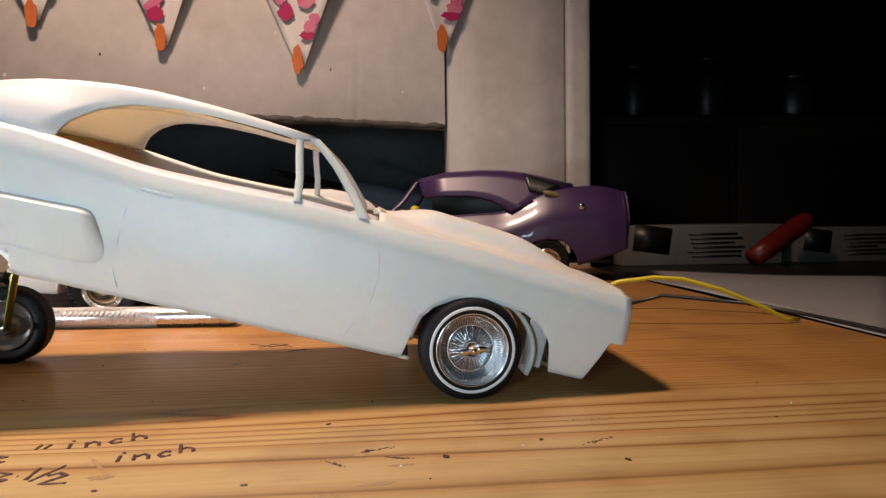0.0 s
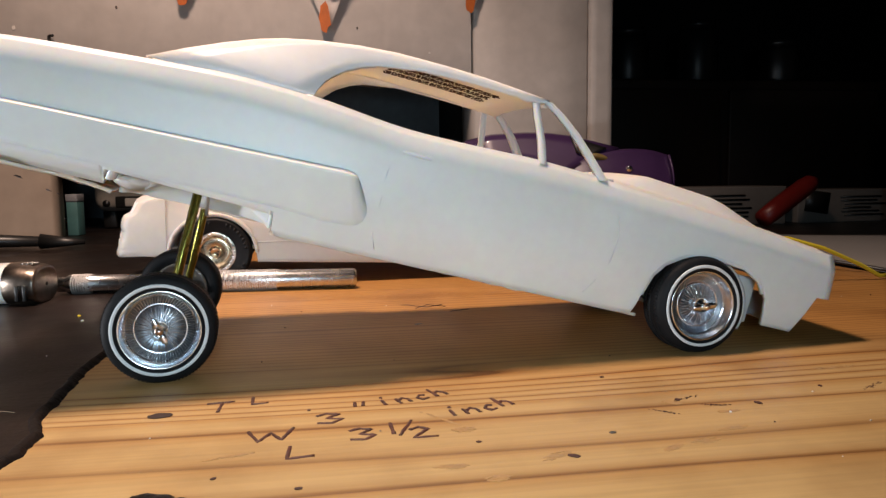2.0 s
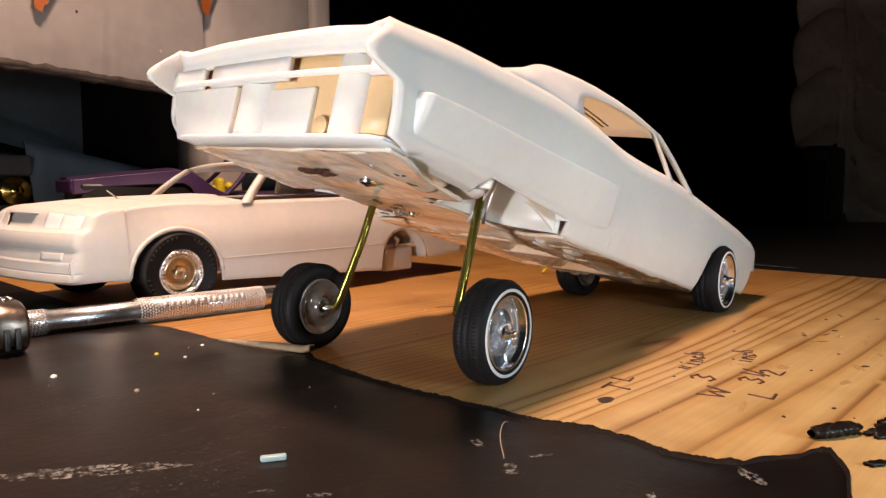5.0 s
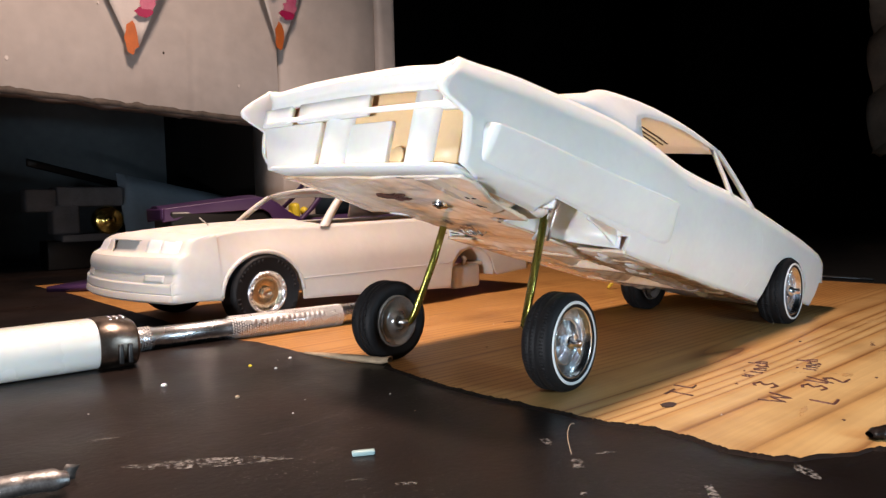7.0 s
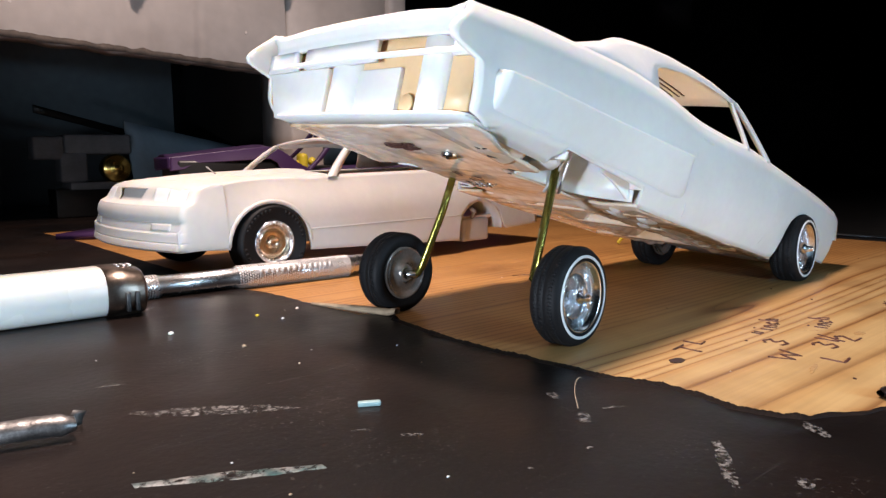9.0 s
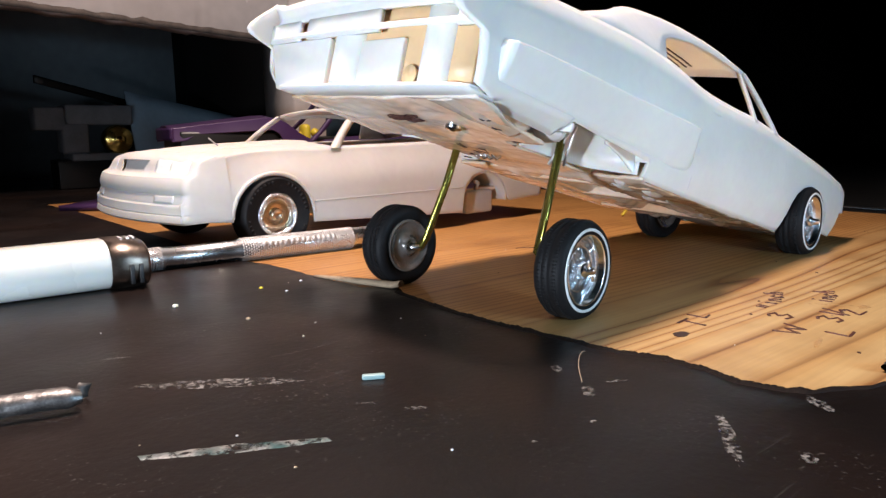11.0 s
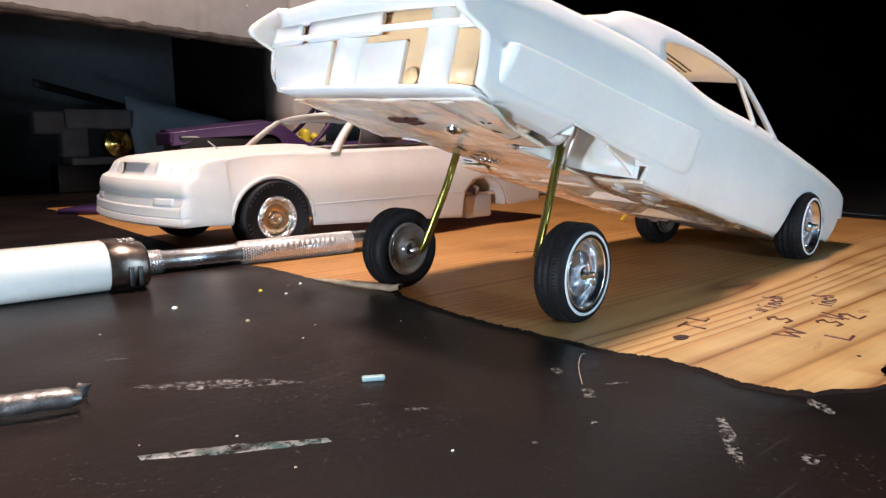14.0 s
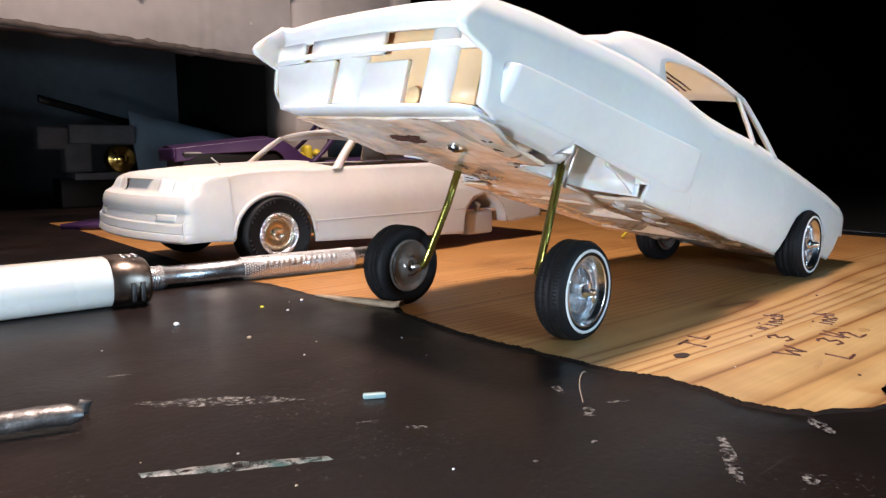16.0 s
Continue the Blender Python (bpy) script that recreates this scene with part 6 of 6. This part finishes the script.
shard = thing("clear_shard", "upright clear plastic shard beside the metal strip", "plastic shard", (-0.1005, 0.0245, 0.0006))
part("shard", grid([[(0.0022 * (u - 0.5) + 0.0010 * v * v, 0.0008 * v + 0.0006 * u, 0.0026 * v * (1 - 0.3 * u)) for u in lin(0, 1, 3)] for v in lin(0, 1, 5)]), SCRATCH, shard, thick=0.0002)

# paper, wire, marker and boxes at the end of the bench
end_shelf = part("side_table", box(0.2635, 0.95, -0.32, 0.78, -0.024, -0.0035, bevel=0.001), JET)
tagged(end_shelf, "black side table against the bench", "table", kind="structure")
corners = [Vector((0.2615, 0.050, 0.0)), Vector((0.4300, 0.275, 0.0)), Vector((0.3000, 0.352, 0.0)), Vector((0.2580, 0.305, 0.0))]
sheet_rows = []
for b in lin(0, 1, 16):
    p, q = corners[0].lerp(corners[3], b), corners[1].lerp(corners[2], b)
    sheet_rows.append([(*p.lerp(q, a).xy, 0.0004 - 0.0032 * step(p.lerp(q, a).x, 0.266, 0.285) + 0.0012 * math.sin(a * 5 + b * 3) ** 2) for a in lin(0, 1, 16)])
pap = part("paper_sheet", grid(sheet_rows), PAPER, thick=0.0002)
tagged(pap, "white paper sheet over the bench end, darkened for shade", "paper")
w1 = thing("yellow_wire", "thin yellow insulated wire arching over the bench", "wire", (0.16, 0.10, 0.0008))
part("wire", tube([(0.004, 0.007, 0.0000), (0.013, 0.005, 0.0080), (0.028, 0.0, 0.0150), (0.040, -0.003, 0.0166), (0.050, -0.005, 0.0160), (0.064, -0.007, 0.0120), (0.080, -0.008, 0.0050), (0.088, -0.008, 0.0006), (0.094, -0.006, 0.0004)], 0.0008, 8), YELLOW, w1)
w2 = thing("black_wire", "thin black wire lying along the paper's edge", "wire", (0.19, 0.12, 0.0008))
part("wire", tube([(0.012, 0.022, 0.0000), (0.03, 0.018, 0.005), (0.060, 0.0, 0.0030), (0.072, -0.02, 0.0008), (0.074, -0.06, 0.0008), (0.076, -0.10, 0.0006)], 0.0008, 8), JET, w2)
pen = thing("marker_pen", "red plastic tube leaning on the boxes", "marker", (0.430, 0.400, -0.0035))
part("barrel", tube([(-0.034, -0.012, 0.0072), (-0.020, -0.008, 0.0150), (0.012, 0.0, 0.0330), (0.018, 0.0, 0.0365), (0.023, 0.0, 0.0385)], [0.0074, 0.0082, 0.0082, 0.0074, 0.004], 18), RED, pen)


def carton(x0, x1, y0, y1, z1, material, label, bars=6, turn=0):
    c = thing("carton", label, "box", ((x0 + x1) / 2, y0, -0.0035), "cartons behind the paper")
    w, d = (x1 - x0) / 2, (y1 - y0)
    mm = pose(0, 0, 0, 0, 0, turn)
    part("carton_body", box(-w, w, 0, d, 0, z1, mm, bevel=0.0012), material, c)
    rg = random.Random(int(x0 * 1000))
    for k in range(bars):
        part("printed_bar", box(-w * 0.2 + 0.006 * rg.random(), w * (0.3 + 0.5 * rg.random()), -0.0006, 0.0, z1 * (0.2 + 0.11 * k), z1 * (0.2 + 0.11 * k) + 0.0016, mm), JET, c, "unreadable printed line")
    part("printed_patch", box(-w * 0.9, -w * 0.45, -0.0006, 0.0, z1 * 0.15, z1 * 0.8, mm @ pose(0, 0, 0, 0, 8, 0)), JET, c, "dark printed picture")
    return c


carton(0.300, 0.440, 0.420, 0.48, 0.034, CARD, "white printed cardboard box behind the paper, darkened for shade")
carton(0.455, 0.560, 0.425, 0.48, 0.030, CARD, "grey printed box, darkened for shade")
# Cabinet and jars get near-black colours for the corner's lack of light.
chest = thing("wooden_cabinet", "brown wooden cabinet, darkened for the unlit corner", "cabinet", (0.46, 0.62, -0.0035))
BROWN = mat("unlit_brown_wood", (0.020, 0.009, 0.004), 0.6, vary=0.3, scale=14)
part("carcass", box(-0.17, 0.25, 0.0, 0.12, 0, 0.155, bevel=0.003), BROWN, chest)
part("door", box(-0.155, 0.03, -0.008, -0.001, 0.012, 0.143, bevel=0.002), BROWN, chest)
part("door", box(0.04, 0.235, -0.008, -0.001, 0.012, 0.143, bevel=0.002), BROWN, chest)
for x, z, s in ((0.40, 0.1515, 0.05), (0.49, 0.1515, 0.06), (0.60, 0.1515, 0.04)):
    j = thing("storage_jar", "glass-topped storage jar on the cabinet, blackened for the unlit corner", "jar", (x, 0.67, z), "jars on the cabinet")
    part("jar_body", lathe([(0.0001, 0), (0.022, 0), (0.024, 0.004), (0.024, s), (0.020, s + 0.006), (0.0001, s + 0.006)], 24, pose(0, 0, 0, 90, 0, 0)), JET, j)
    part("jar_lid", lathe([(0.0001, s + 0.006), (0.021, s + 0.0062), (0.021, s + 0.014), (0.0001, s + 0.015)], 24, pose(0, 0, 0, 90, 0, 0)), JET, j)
cup = thing("brush_cup", "orange-labelled tin cup holding paint brushes", "cup", (0.520, 0.352, -0.0035))
part("tin", lathe([(0.0001, 0), (0.028, 0), (0.029, 0.002), (0.029, 0.080), (0.030, 0.082), (0.028, 0.082), (0.027, 0.004), (0.0001, 0.004)], 36, pose(0, 0, 0, 90, 0, 0)), ORANGE, cup)
for k in range(3):
    part("label_bar", box(-0.008, 0.010 - 0.003 * k, -0.0297, -0.0290, 0.045 + 0.007 * k, 0.048 + 0.007 * k, pose(0, 0, 0, 0, 0, -50)), CARD, cup, "unreadable printed label line")
for i, (dx, dy, tx, ty, h, mt) in enumerate(((0.0, 0.01, -0.012, 0.026, 0.105, GOLD), (0.01, 0.0, 0.005, 0.012, 0.110, JET), (-0.006, -0.01, 0.0, -0.005, 0.100, GOLD), (0.004, -0.014, 0.008, -0.026, 0.140, GREY), (0.0, 0.004, -0.012, 0.016, 0.12, JET))):
    part("brush", tube([(dx, dy, 0.01), (dx + tx * 0.4, dy + ty * 0.3, h * 0.6), (dx + tx, dy + ty, h)], [0.0016, 0.002, 0.0028], 8), mt, cup, "paint brush")
quilt = thing("quilt", "dim brown quilted cloth hanging in the dark room", "quilt", (1.06, 0.260, 0.107))


def quilted(y, z):
    """How far the padding stands out between its wavy seams."""
    k = abs(math.sin(math.pi * (z + 0.026 * math.sin(y * 34)) / 0.085)) * (0.55 + 0.45 * abs(math.sin(y * 21 + 1.6 * math.sin(z * 30))))
    return -0.034 * math.sqrt(k)


rows = []
for a in lin(0, 1, 110):
    y = -0.62 * a
    foot = -0.012 * math.sin(a * 30) - 0.55 * step(a, 0.106, 0.136)
    rows.append([(quilted(y, foot + (0.55 - foot) * b), y, foot + (0.55 - foot) * b) for b in lin(0, 1, 130)])
part("cloth", grid(rows), CLOTH, quilt, thick=0.006)
stand = thing("speaker_box", "black upright speaker box in the dark room", "speaker", (1.00, 0.203, -0.80))
part("cabinet", box(-0.05, 0.03, -0.0199, 0.0199, 0.0, 0.900, bevel=0.008, seg=3), JET, stand)
part("grille", box(-0.054, -0.050, -0.0154, 0.0154, 0.30, 0.880, bevel=0.003), BLACK, stand)

# things in the recess
dev = thing("cassette_deck", "cream plastic machine with a dark slot in the recess", "machine", (-0.124, 0.500, 0.0005))
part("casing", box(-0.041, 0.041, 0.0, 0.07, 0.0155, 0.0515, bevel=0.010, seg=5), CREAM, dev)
part("slot", box(-0.022, 0.022, -0.0012, 0.004, 0.0185, 0.0285, bevel=0.001), JET, dev)
part("slot_bar", box(-0.014, 0.013, -0.0018, 0.0, 0.0195, 0.0270, bevel=0.001), GREY, dev)
for s in (-1, 1):
    part("screw_hole", lathe([(0.0001, -0.0006), (0.0030, -0.0004), (0.0030, 0.002)], 16, pose(s * 0.0295, 0.0, 0.0225, 0, 0, 0)), JET, dev)
    part("foot", box(s * 0.03 - 0.006, s * 0.03 + 0.006, 0.01, 0.06, 0.0, 0.0165, bevel=0.002), JET, dev)
crate = thing("kit_card", "pale blue card box leaning in the recess", "box", (0.110, 0.500, 0.0))
part("card", grid([[(-0.048 + 0.150 * a, 0.0 + 0.04 * a + 0.03 * b, 0.078 * b * (1 - 0.35 * a)) for a in lin(0, 1, 12)] for b in lin(0, 1, 8)]), BLUE, crate, thick=0.0015)
chas = thing("model_chassis", "grey plastic model chassis with a gold wheel", "model chassis", (0.025, 0.515, 0.0005))
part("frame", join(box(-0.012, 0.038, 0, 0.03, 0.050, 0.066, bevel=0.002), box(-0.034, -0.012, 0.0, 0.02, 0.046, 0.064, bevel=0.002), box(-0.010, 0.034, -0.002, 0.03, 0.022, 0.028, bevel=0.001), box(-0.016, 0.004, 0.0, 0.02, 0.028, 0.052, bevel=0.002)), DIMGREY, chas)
part("prop", box(-0.02, 0.03, 0.004, 0.03, 0.0, 0.023, bevel=0.001), JET, chas)
part("gold_wheel", lathe([(0.0001, -0.006), (0.004, -0.006), (0.006, -0.003), (0.0100, -0.004), (0.0115, -0.002), (0.0115, 0.006), (0.0001, 0.006)], 28, pose(0.025, 0, 0.0385)), GOLD, chas)
part("black_panel", grid([[(-0.03 + 0.075 * a, 0.01 + 0.03 * a, 0.082 - 0.016 * a + 0.006 * b) for a in lin(0, 1, 8)] for b in lin(0, 1, 4)]), JET, chas, thick=0.002)
hoodp = thing("purple_panel", "loose dark purple plastic panel on the bench", "model part", (-0.012, 0.345, 0.0006))
part("panel", slab([(-0.022, 0.0), (0.012, -0.022), (0.03, 0.01), (0.012, 0.035)], 0.0, 0.003), PURPLE, hoodp)
pl = thing("pliers", "black-handled pliers lying before the white board", "pliers", (-0.16, 0.31, 0.0006))
part("handle", tube([(-0.06, 0.0, 0.005), (-0.02, 0.010, 0.006), (0.02, 0.006, 0.005)], [0.004, 0.0045, 0.003], 10), JET, pl)
part("handle", tube([(-0.06, 0.025, 0.005), (-0.02, 0.016, 0.006), (0.02, 0.010, 0.005)], [0.004, 0.0045, 0.003], 10), JET, pl)
part("jaw", tube([(0.02, 0.008, 0.005), (0.045, 0.009, 0.004)], [0.005, 0.0015], 10), JET, pl)
pot = thing("teal_box", "small upright teal card box standing in the recess", "box", (-0.1590, 0.432, 0.0005))
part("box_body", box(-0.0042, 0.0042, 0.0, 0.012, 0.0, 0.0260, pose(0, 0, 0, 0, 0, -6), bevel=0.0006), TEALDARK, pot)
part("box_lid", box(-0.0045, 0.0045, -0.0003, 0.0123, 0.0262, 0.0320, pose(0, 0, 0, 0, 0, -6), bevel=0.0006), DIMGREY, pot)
